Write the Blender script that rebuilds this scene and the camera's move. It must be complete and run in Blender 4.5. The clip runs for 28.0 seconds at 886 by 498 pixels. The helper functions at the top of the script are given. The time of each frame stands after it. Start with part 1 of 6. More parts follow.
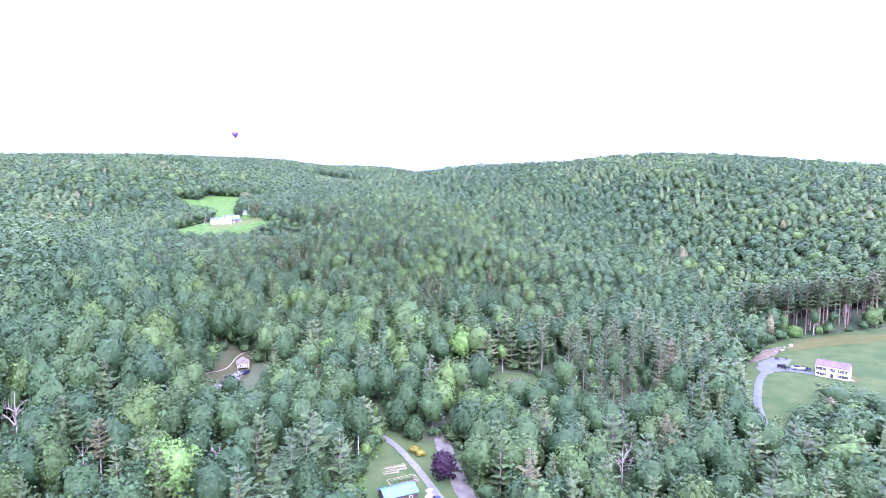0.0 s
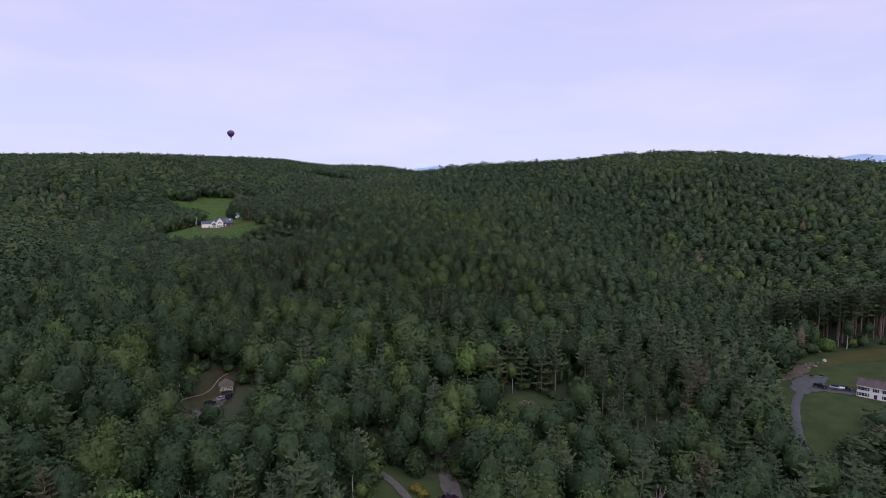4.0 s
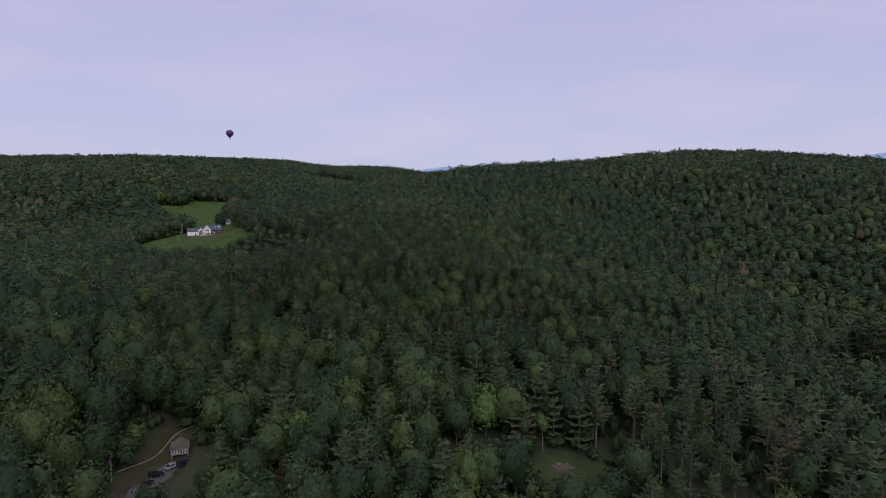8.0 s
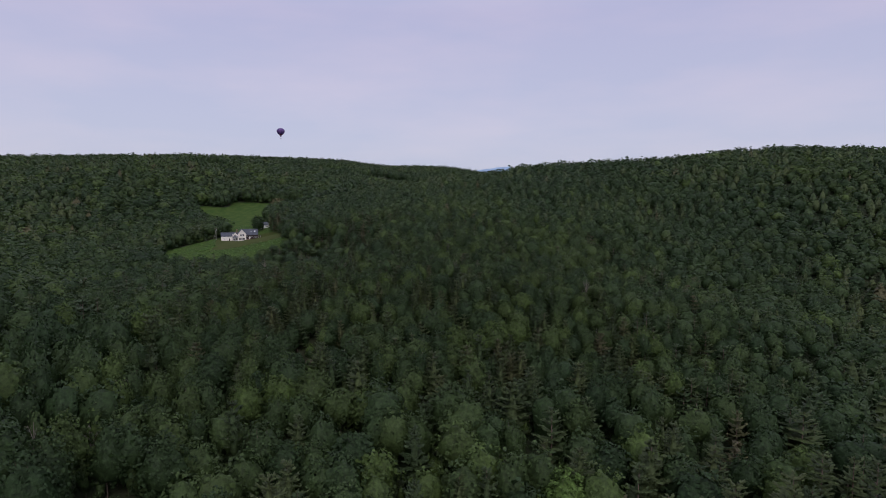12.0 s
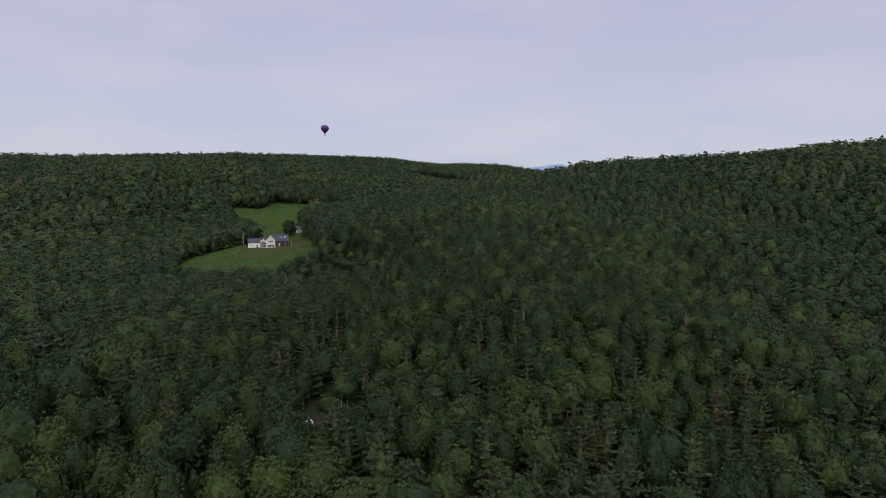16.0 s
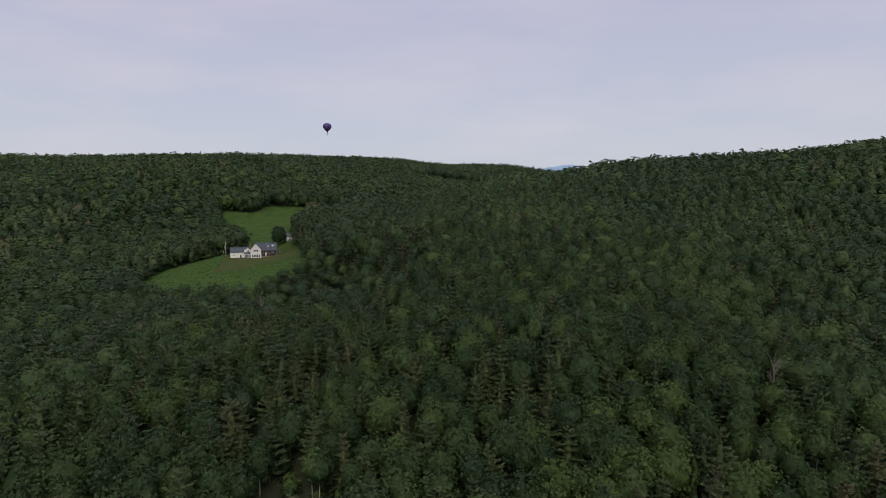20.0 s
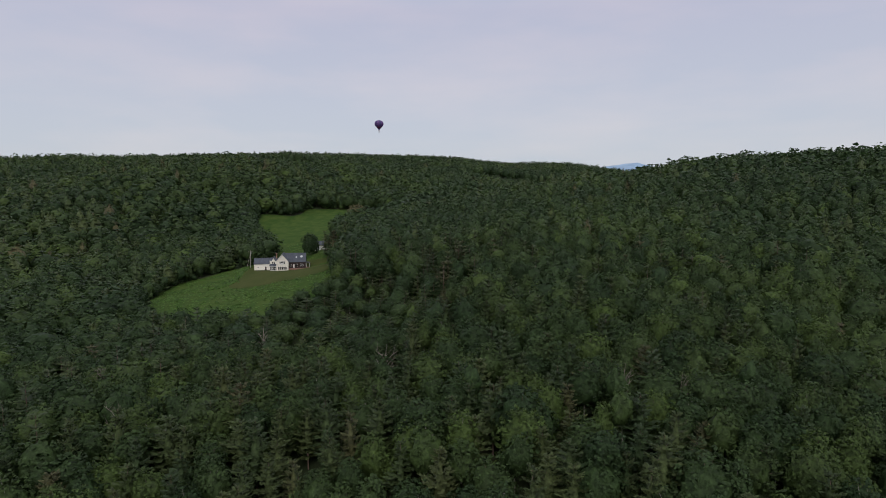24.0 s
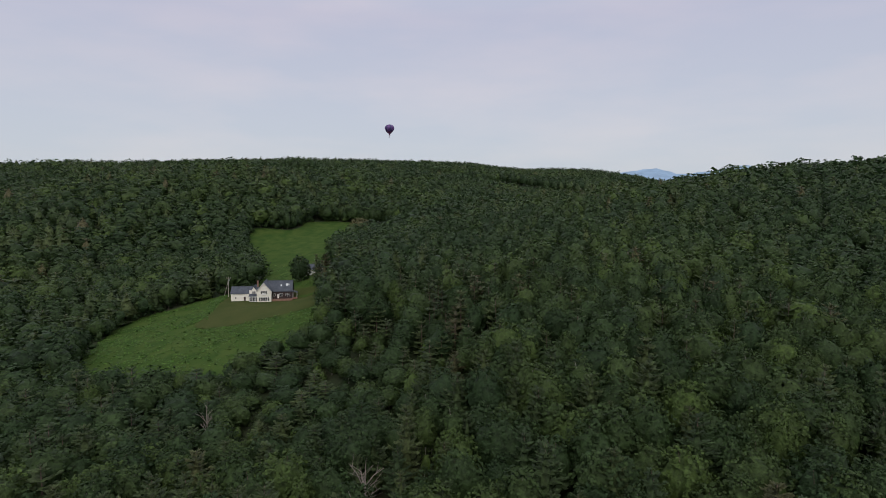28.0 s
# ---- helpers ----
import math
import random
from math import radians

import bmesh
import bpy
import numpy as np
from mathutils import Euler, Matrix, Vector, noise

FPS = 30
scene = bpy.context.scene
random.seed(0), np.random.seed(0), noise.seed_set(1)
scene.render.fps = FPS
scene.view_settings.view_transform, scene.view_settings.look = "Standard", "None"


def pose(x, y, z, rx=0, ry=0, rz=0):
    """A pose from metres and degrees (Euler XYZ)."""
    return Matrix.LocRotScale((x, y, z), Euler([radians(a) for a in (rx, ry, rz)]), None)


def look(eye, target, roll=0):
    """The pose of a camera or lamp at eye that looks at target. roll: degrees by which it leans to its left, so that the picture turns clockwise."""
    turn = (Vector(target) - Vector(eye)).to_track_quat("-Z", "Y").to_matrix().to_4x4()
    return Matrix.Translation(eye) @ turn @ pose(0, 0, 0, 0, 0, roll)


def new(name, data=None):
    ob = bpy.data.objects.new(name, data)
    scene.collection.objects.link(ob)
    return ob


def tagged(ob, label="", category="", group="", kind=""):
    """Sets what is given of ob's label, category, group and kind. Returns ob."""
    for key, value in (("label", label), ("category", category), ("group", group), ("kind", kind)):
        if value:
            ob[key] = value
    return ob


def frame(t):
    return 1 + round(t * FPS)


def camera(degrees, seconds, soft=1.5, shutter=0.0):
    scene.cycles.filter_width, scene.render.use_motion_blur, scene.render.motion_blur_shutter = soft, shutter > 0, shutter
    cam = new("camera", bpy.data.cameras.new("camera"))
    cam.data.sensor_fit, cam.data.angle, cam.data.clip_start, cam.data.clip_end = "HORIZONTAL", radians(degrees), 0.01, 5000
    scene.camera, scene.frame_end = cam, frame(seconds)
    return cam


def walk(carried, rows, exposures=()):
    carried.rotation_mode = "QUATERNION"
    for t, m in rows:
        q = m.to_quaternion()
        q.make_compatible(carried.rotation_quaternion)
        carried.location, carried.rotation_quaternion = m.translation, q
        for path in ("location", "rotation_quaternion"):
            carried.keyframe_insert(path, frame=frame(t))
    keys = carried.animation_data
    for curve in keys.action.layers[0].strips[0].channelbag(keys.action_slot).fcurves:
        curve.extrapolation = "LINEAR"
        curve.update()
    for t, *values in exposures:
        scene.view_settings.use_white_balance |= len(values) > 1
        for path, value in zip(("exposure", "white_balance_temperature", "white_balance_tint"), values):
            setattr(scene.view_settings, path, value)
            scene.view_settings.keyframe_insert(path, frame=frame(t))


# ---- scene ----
cam = camera(74.25, 28.0, soft=0.95)

# seconds, place, turn to the left, tilt up, roll
PATH = [
    (0, 0.00, 0.00, 105.00, -3.867, -5.629, 0.193),
    (0.5, 0.10, 1.23, 105.27, -3.863, -5.604, 0.212),
    (1, 0.17, 2.82, 105.54, -3.954, -5.644, 0.226),
    (1.5, 0.18, 5.15, 105.78, -4.087, -5.669, 0.217),
    (2, 0.14, 8.35, 106.01, -4.115, -5.698, 0.185),
    (2.5, 0.09, 12.36, 106.21, -4.101, -5.740, 0.162),
    (3, 0.06, 17.04, 106.42, -4.043, -5.717, 0.107),
    (3.5, 0.09, 22.10, 106.65, -3.944, -5.699, 0.076),
    (5.5, 0.52, 47.12, 107.81, -3.596, -5.650, -0.096),
    (6, 0.74, 54.31, 108.20, -3.482, -5.635, -0.117),
    (6.5, 1.02, 61.68, 108.59, -3.388, -5.651, -0.167),
    (7, 1.47, 69.21, 108.94, -3.264, -5.638, -0.159),
    (7.5, 2.04, 76.80, 109.20, -3.129, -5.623, -0.146),
    (8, 2.58, 84.42, 109.39, -2.998, -5.627, -0.119),
    (8.5, 3.00, 92.17, 109.57, -2.861, -5.717, -0.139),
    (9, 3.34, 100.10, 109.74, -2.748, -5.688, -0.145),
    (9.5, 3.66, 108.22, 109.88, -2.177, -5.656, -0.101),
    (10, 3.96, 116.49, 109.99, -0.340, -5.639, -0.063),
    (10.5, 4.07, 124.84, 110.08, 0.879, -5.599, -0.021),
    (11, 3.87, 133.26, 110.17, 1.511, -5.603, 0.039),
    (11.5, 3.46, 141.77, 110.32, 2.045, -5.601, 0.048),
    (12, 2.99, 150.27, 110.54, 2.483, -5.591, 0.094),
    (12.5, 2.52, 158.76, 110.77, 4.326, -5.597, 0.151),
    (14.5, 0.84, 190.58, 112.18, 6.668, -5.823, -0.064),
    (15, -0.01, 197.72, 112.36, 6.951, -5.811, -0.053),
    (15.5, -0.92, 204.74, 112.50, 7.197, -5.807, -0.029),
    (16, -1.85, 211.64, 112.57, 7.357, -5.778, 0.001),
    (16.5, -2.79, 218.39, 112.60, 7.495, -5.736, 0.008),
    (17, -3.78, 225.02, 112.64, 7.618, -5.707, 0.045),
    (17.5, -4.78, 231.57, 112.68, 7.723, -5.679, 0.090),
    (18, -5.73, 238.07, 112.71, 7.828, -5.658, 0.102),
    (18.5, -6.60, 244.61, 112.78, 7.925, -5.667, 0.074),
    (19, -7.42, 251.24, 112.90, 8.018, -5.669, 0.051),
    (19.5, -8.17, 257.89, 113.07, 8.111, -5.661, 0.002),
    (20, -8.80, 264.49, 113.25, 8.212, -5.680, -0.069),
    (20.5, -9.31, 271.11, 113.45, 8.318, -5.667, -0.119),
    (22.5, -9.93, 300.39, 115.12, 12.602, -5.710, -0.031),
    (23, -10.97, 307.11, 115.35, 13.092, -5.750, -0.051),
    (23.5, -12.22, 313.79, 115.59, 13.551, -5.779, -0.040),
    (24, -13.66, 320.55, 115.88, 13.995, -5.794, -0.054),
    (24.5, -15.15, 327.35, 116.31, 14.335, -5.818, -0.071),
    (25, -16.68, 334.16, 116.98, 14.513, -5.791, -0.091),
    (25.5, -18.23, 340.97, 117.81, 14.720, -5.757, -0.139),
    (26, -19.78, 347.80, 118.75, 14.890, -5.718, -0.140),
    (26.5, -21.33, 354.67, 119.67, 15.028, -5.605, -0.065),
    (27, -22.90, 361.49, 120.47, 15.118, -5.441, 0.095),
    (27.5, -24.54, 368.11, 121.08, 15.244, -5.185, 0.218),
    (28, -26.21, 374.46, 121.46, 15.415, -5.340, 0.136),
]
EXPOSURES = [(0, 3.5, 5020, 36), (1, 3.05, 5080, 36), (2, 2.3, 5250, 34), (3, 1.25, 5500, 30), (3.5, 0.7, 5780, 25), (5.5, -0.1, 5870, 26), (9, -0.1, 5950, 24), (11, -0.1, 6050, 21), (15, -0.05, 6220, 15), (20, -0.05, 6450, 10), (28, 0.0, 6550, 7)]
walk(cam, [(t, pose(x, y, z, 90 + tilt, 0, turn) @ pose(0, 0, 0, 0, 0, roll)) for t, x, y, z, turn, tilt, roll in PATH], EXPOSURES)

# ---- world and sun: an overcast evening, the cloud brightest overhead ----
SUN_TURN, SUN_HEIGHT = 166.0, 40.0
world = bpy.data.worlds.new("overcast_sky")
scene.world = world
world.use_nodes = True
wn, wl = world.node_tree.nodes, world.node_tree.links
wn.clear()
w_out, w_bg, w_sky = wn.new("ShaderNodeOutputWorld"), wn.new("ShaderNodeBackground"), wn.new("ShaderNodeTexSky")
w_sky.sky_type, w_sky.sun_disc = "NISHITA", False
w_sky.sun_elevation, w_sky.sun_rotation = radians(SUN_HEIGHT), radians(SUN_TURN)
w_sky.air_density, w_sky.dust_density = 1.0, 2.0
w_tc, w_sep, w_ramp = wn.new("ShaderNodeTexCoord"), wn.new("ShaderNodeSeparateXYZ"), wn.new("ShaderNodeValToRGB")
wl.new(w_tc.outputs["Generated"], w_sep.inputs[0])
wl.new(w_sep.outputs["Z"], w_ramp.inputs[0])
w_ramp.color_ramp.elements[0].position, w_ramp.color_ramp.elements[0].color = 0.0, (0.565, 0.595, 0.665, 1)
w_ramp.color_ramp.elements[1].position, w_ramp.color_ramp.elements[1].color = 1.0, (1.02, 1.03, 1.08, 1)
mid_stop = w_ramp.color_ramp.elements.new(0.28)
mid_stop.color = (0.515, 0.51, 0.64, 1)
high_stop = w_ramp.color_ramp.elements.new(0.55)
high_stop.color = (0.74, 0.76, 0.84, 1)
# soft cloud streaks, wide along the horizon
w_map, w_noise, w_cr = wn.new("ShaderNodeMapping"), wn.new("ShaderNodeTexNoise"), wn.new("ShaderNodeValToRGB")
w_map.inputs["Scale"].default_value = (1.6, 1.6, 6.0)
w_noise.inputs["Scale"].default_value, w_noise.inputs["Detail"].default_value = 2.2, 6.0
wl.new(w_tc.outputs["Generated"], w_map.inputs[0])
wl.new(w_map.outputs[0], w_noise.inputs["Vector"])
w_cr.color_ramp.elements[0].position, w_cr.color_ramp.elements[0].color = 0.42, (0.97, 0.99, 1.0, 1)
w_cr.color_ramp.elements[1].position, w_cr.color_ramp.elements[1].color = 0.72, (1.12, 1.06, 1.02, 1)
wl.new(w_noise.outputs[0], w_cr.inputs[0])
w_mul, w_scale, w_add = (wn.new("ShaderNodeMix") for _ in range(3))
for node, kind in ((w_mul, "MULTIPLY"), (w_scale, "MULTIPLY"), (w_add, "ADD")):
    node.data_type, node.blend_type, node.inputs[0].default_value = "RGBA", kind, 1.0
wl.new(w_ramp.outputs[0], w_mul.inputs["A"])
wl.new(w_cr.outputs[0], w_mul.inputs["B"])
wl.new(w_sky.outputs[0], w_scale.inputs["A"])
w_scale.inputs["B"].default_value = (0.012, 0.012, 0.012, 1)
wl.new(w_mul.outputs["Result"], w_add.inputs["A"])
wl.new(w_scale.outputs["Result"], w_add.inputs["B"])
wl.new(w_add.outputs["Result"], w_bg.inputs[0])
w_bg.inputs[1].default_value = 0.95
wl.new(w_bg.outputs[0], w_out.inputs[0])
sun = new("sun", bpy.data.lights.new("sun", "SUN"))
sun.data.energy, sun.data.angle, sun.data.color = 0.95, radians(25), (1.0, 0.93, 0.86)
sa, sh = radians(SUN_TURN), radians(SUN_HEIGHT)
sun.matrix_world = look((0, 0, 400), (-300 * math.sin(sa) * math.cos(sh), -300 * math.cos(sa) * math.cos(sh), 400 - 300 * math.sin(sh)))


# ---- materials ----
def material(name, rough=0.8, metal=0.0):
    m = bpy.data.materials.new(name)
    m.use_nodes = True
    b = m.node_tree.nodes["Principled BSDF"]
    b.inputs["Roughness"].default_value, b.inputs["Metallic"].default_value = rough, metal
    b.inputs["Specular IOR Level"].default_value = 0.3
    return m, m.node_tree.nodes, m.node_tree.links, b


def mixed(name, a, b, scale=1.0, rough=0.8, metal=0.0, bump=0.0, fine=None, low=0.35, high=0.65, stretch=None, spec=0.3, per_piece=0.0):
    """A surface that drifts between two colours, with a finer grain on top."""
    m, n, l, p = material(name, rough, metal)
    p.inputs["Specular IOR Level"].default_value = spec
    tc = n.new("ShaderNodeTexCoord")
    vec = tc.outputs["Object"]
    if stretch:
        mp = n.new("ShaderNodeMapping")
        mp.inputs["Scale"].default_value = stretch
        l.new(vec, mp.inputs[0])
        vec = mp.outputs[0]
    big, small, ramp = n.new("ShaderNodeTexNoise"), n.new("ShaderNodeTexNoise"), n.new("ShaderNodeValToRGB")
    big.inputs["Scale"].default_value, big.inputs["Detail"].default_value = scale, 5
    small.inputs["Scale"].default_value, small.inputs["Detail"].default_value = fine or scale * 9, 3
    l.new(vec, big.inputs["Vector"]), l.new(vec, small.inputs["Vector"])
    ramp.color_ramp.elements[0].position, ramp.color_ramp.elements[0].color = low, (*a, 1)
    ramp.color_ramp.elements[1].position, ramp.color_ramp.elements[1].color = high, (*b, 1)
    l.new(big.outputs[0], ramp.inputs[0])
    grain = n.new("ShaderNodeMapRange")
    grain.inputs["To Min"].default_value, grain.inputs["To Max"].default_value = 0.72, 1.28
    l.new(small.outputs[0], grain.inputs[0])
    hs = n.new("ShaderNodeHueSaturation")
    l.new(ramp.outputs[0], hs.inputs["Color"])
    if per_piece:
        info, mr, mm = n.new("ShaderNodeObjectInfo"), n.new("ShaderNodeMapRange"), n.new("ShaderNodeMath")
        mr.inputs["To Min"].default_value, mr.inputs["To Max"].default_value = 1 - per_piece, 1 + per_piece
        l.new(info.outputs["Random"], mr.inputs[0])
        mm.operation = "MULTIPLY"
        l.new(mr.outputs[0], mm.inputs[0]), l.new(grain.outputs[0], mm.inputs[1])
        l.new(mm.outputs[0], hs.inputs["Value"])
    else:
        l.new(grain.outputs[0], hs.inputs["Value"])
    l.new(hs.outputs[0], p.inputs["Base Color"])
    if bump:
        bp = n.new("ShaderNodeBump")
        bp.inputs["Strength"].default_value, bp.inputs["Distance"].default_value = bump, 0.05
        l.new(small.outputs[0], bp.inputs["Height"])
        l.new(bp.outputs[0], p.inputs["Normal"])
    return m


def foliage(name, dark, light, shared, between=()):
    """Leaves. shared: trees joined into one wood carry a tone each; single trees take theirs from the object."""
    m, n, l, p = material(name, 0.55)
    p.inputs["Specular IOR Level"].default_value = 0.22
    ramp, isl, hs, mr = n.new("ShaderNodeValToRGB"), n.new("ShaderNodeNewGeometry"), n.new("ShaderNodeHueSaturation"), n.new("ShaderNodeMapRange")
    ramp.color_ramp.elements[0].color, ramp.color_ramp.elements[1].color = (*dark, 1), (*light, 1)
    for at_tone, tint in between:
        ramp.color_ramp.elements.new(at_tone).color = (*tint, 1)
    if shared:
        at = n.new("ShaderNodeAttribute")
        at.attribute_name = "tone"
        l.new(at.outputs["Fac"], ramp.inputs[0])
    else:
        at = n.new("ShaderNodeObjectInfo")
        l.new(at.outputs["Random"], ramp.inputs[0])
    mr.inputs["To Min"].default_value, mr.inputs["To Max"].default_value = 0.86, 1.14
    l.new(isl.outputs["Random Per Island"], mr.inputs[0])
    # leaf-sized grain within each spray, in tint and relief
    no, gr, mm, bp = n.new("ShaderNodeTexNoise"), n.new("ShaderNodeMapRange"), n.new("ShaderNodeMath"), n.new("ShaderNodeBump")
    l.new(isl.outputs["Position"], no.inputs["Vector"])
    no.inputs["Scale"].default_value, no.inputs["Detail"].default_value, no.inputs["Roughness"].default_value = 1.0, 5, 0.62
    gr.inputs["From Min"].default_value, gr.inputs["From Max"].default_value = 0.32, 0.68
    gr.inputs["To Min"].default_value, gr.inputs["To Max"].default_value = 0.52, 1.48
    l.new(no.outputs[0], gr.inputs[0])
    mm.operation = "MULTIPLY"
    l.new(mr.outputs[0], mm.inputs[0]), l.new(gr.outputs[0], mm.inputs[1])
    l.new(mm.outputs[0], hs.inputs["Value"])
    bp.inputs["Strength"].default_value, bp.inputs["Distance"].default_value = 0.9, 0.5
    l.new(no.outputs[0], bp.inputs["Height"])
    l.new(bp.outputs[0], p.inputs["Normal"])
    l.new(ramp.outputs[0], hs.inputs["Color"])
    l.new(hs.outputs[0], p.inputs["Base Color"])
    # light that comes through the leaves
    tr, mx = n.new("ShaderNodeBsdfTranslucent"), n.new("ShaderNodeMixShader")
    l.new(hs.outputs[0], tr.inputs[0])
    mx.inputs[0].default_value = 0.25
    l.new(p.outputs[0], mx.inputs[1]), l.new(tr.outputs[0], mx.inputs[2])
    l.new(mx.outputs[0], n["Material Output"].inputs[0])
    return m


LEAF_D, LEAF_L = (0.027, 0.053, 0.019), (0.071, 0.112, 0.027)
LEAF_MID = ((0.45, (0.040, 0.070, 0.023)), (0.80, (0.058, 0.091, 0.026)))
PINE_D, PINE_L = (0.046, 0.076, 0.030), (0.104, 0.096, 0.047)
PINE_MID = ((0.45, (0.069, 0.097, 0.036)), (0.88, (0.087, 0.112, 0.041)))
M_LEAF, M_LEAF1 = foliage("leaves_woods", LEAF_D, LEAF_L, True, LEAF_MID), foliage("leaves", LEAF_D, LEAF_L, False, LEAF_MID)
M_PINE, M_PINE1 = foliage("needles_woods", PINE_D, PINE_L, True, PINE_MID), foliage("needles", PINE_D, PINE_L, False, PINE_MID)
M_BRIGHT = foliage("leaves_fresh", (0.098, 0.166, 0.038), (0.112, 0.184, 0.043), False)
M_TUFT = foliage("meadow_tufts", (0.046, 0.106, 0.014), (0.078, 0.144, 0.024), True)
M_PURPLE = foliage("leaves_purple", (0.024, 0.010, 0.024), (0.036, 0.014, 0.032), False)
M_RUST = foliage("leaves_rust", (0.100, 0.040, 0.024), (0.130, 0.052, 0.030), False)
M_OLIVE = foliage("leaves_olive", (0.104, 0.104, 0.048), (0.128, 0.120, 0.056), False)
M_YELLOW = foliage("blossom_yellow", (0.160, 0.144, 0.024), (0.208, 0.176, 0.028), False)
M_BARK = mixed("bark", (0.10, 0.075, 0.06), (0.17, 0.13, 0.105), 2.0, 0.9, bump=0.5, stretch=(3, 3, 0.6))
M_PINEBARK = mixed("pine_bark", (0.15, 0.10, 0.085), (0.24, 0.17, 0.145), 2.0, 0.9, bump=0.5, stretch=(3, 3, 0.5))
M_BIRCH = mixed("birch_bark", (0.26, 0.24, 0.21), (0.42, 0.39, 0.35), 1.5, 0.7, stretch=(1, 1, 4))
M_DEAD = mixed("bare_wood", (0.17, 0.14, 0.125), (0.28, 0.24, 0.215), 2.0, 0.85, stretch=(3, 3, 0.6))
M_FLOOR = mixed("forest_floor", (0.019, 0.033, 0.012), (0.036, 0.041, 0.019), 0.06, 0.95, fine=1.5)
M_BANK = mixed("grassy_earth_bank", (0.031, 0.035, 0.016), (0.047, 0.041, 0.023), 0.2, 0.95, bump=0.5, fine=2.0, spec=0.05)
M_LITTER = mixed("leaf_litter", (0.031, 0.025, 0.019), (0.056, 0.036, 0.028), 0.18, 0.95, bump=0.6, fine=2.2)
M_GRASS = mixed("meadow", (0.031, 0.064, 0.014), (0.057, 0.087, 0.021), 0.16, 0.95, bump=0.6, fine=1.9, stretch=(1.3, 0.8, 1), spec=0.05)
M_LAWN = mixed("mown_lawn", (0.027, 0.042, 0.016), (0.043, 0.054, 0.021), 0.10, 0.95, bump=0.4, fine=1.6, spec=0.05)
M_DRYLAWN = mixed("dry_lawn", (0.044, 0.058, 0.017), (0.060, 0.068, 0.022), 0.12, 0.95, bump=0.4, fine=1.8, spec=0.05)
M_TANLAWN = mixed("tan_lawn", (0.044, 0.046, 0.017), (0.056, 0.053, 0.021), 0.12, 0.95, bump=0.4, fine=1.8, spec=0.05)
M_ASPHALT = mixed("asphalt", (0.044, 0.047, 0.047), (0.061, 0.064, 0.064), 0.25, 0.85, bump=0.2, fine=6)
M_GRAVEL = mixed("gravel", (0.058, 0.055, 0.049), (0.088, 0.084, 0.076), 0.4, 0.95, bump=0.5, fine=5)
M_DIRT = mixed("dirt_road", (0.052, 0.046, 0.039), (0.086, 0.076, 0.066), 0.3, 0.95, bump=0.5, fine=4)
M_SOIL = mixed("bare_soil", (0.056, 0.041, 0.030), (0.087, 0.065, 0.047), 0.3, 0.95, bump=0.6, fine=3)
M_SAND = mixed("sandy_pile", (0.096, 0.074, 0.053), (0.148, 0.115, 0.081), 0.6, 0.95, bump=0.6, fine=4)
# the air's blue haze over the far mountains is put into this colour
M_HAZE = mixed("haze_blue_wooded_mountains", (0.26, 0.36, 0.50), (0.30, 0.40, 0.53), 0.002, 1.0, spec=0.0)


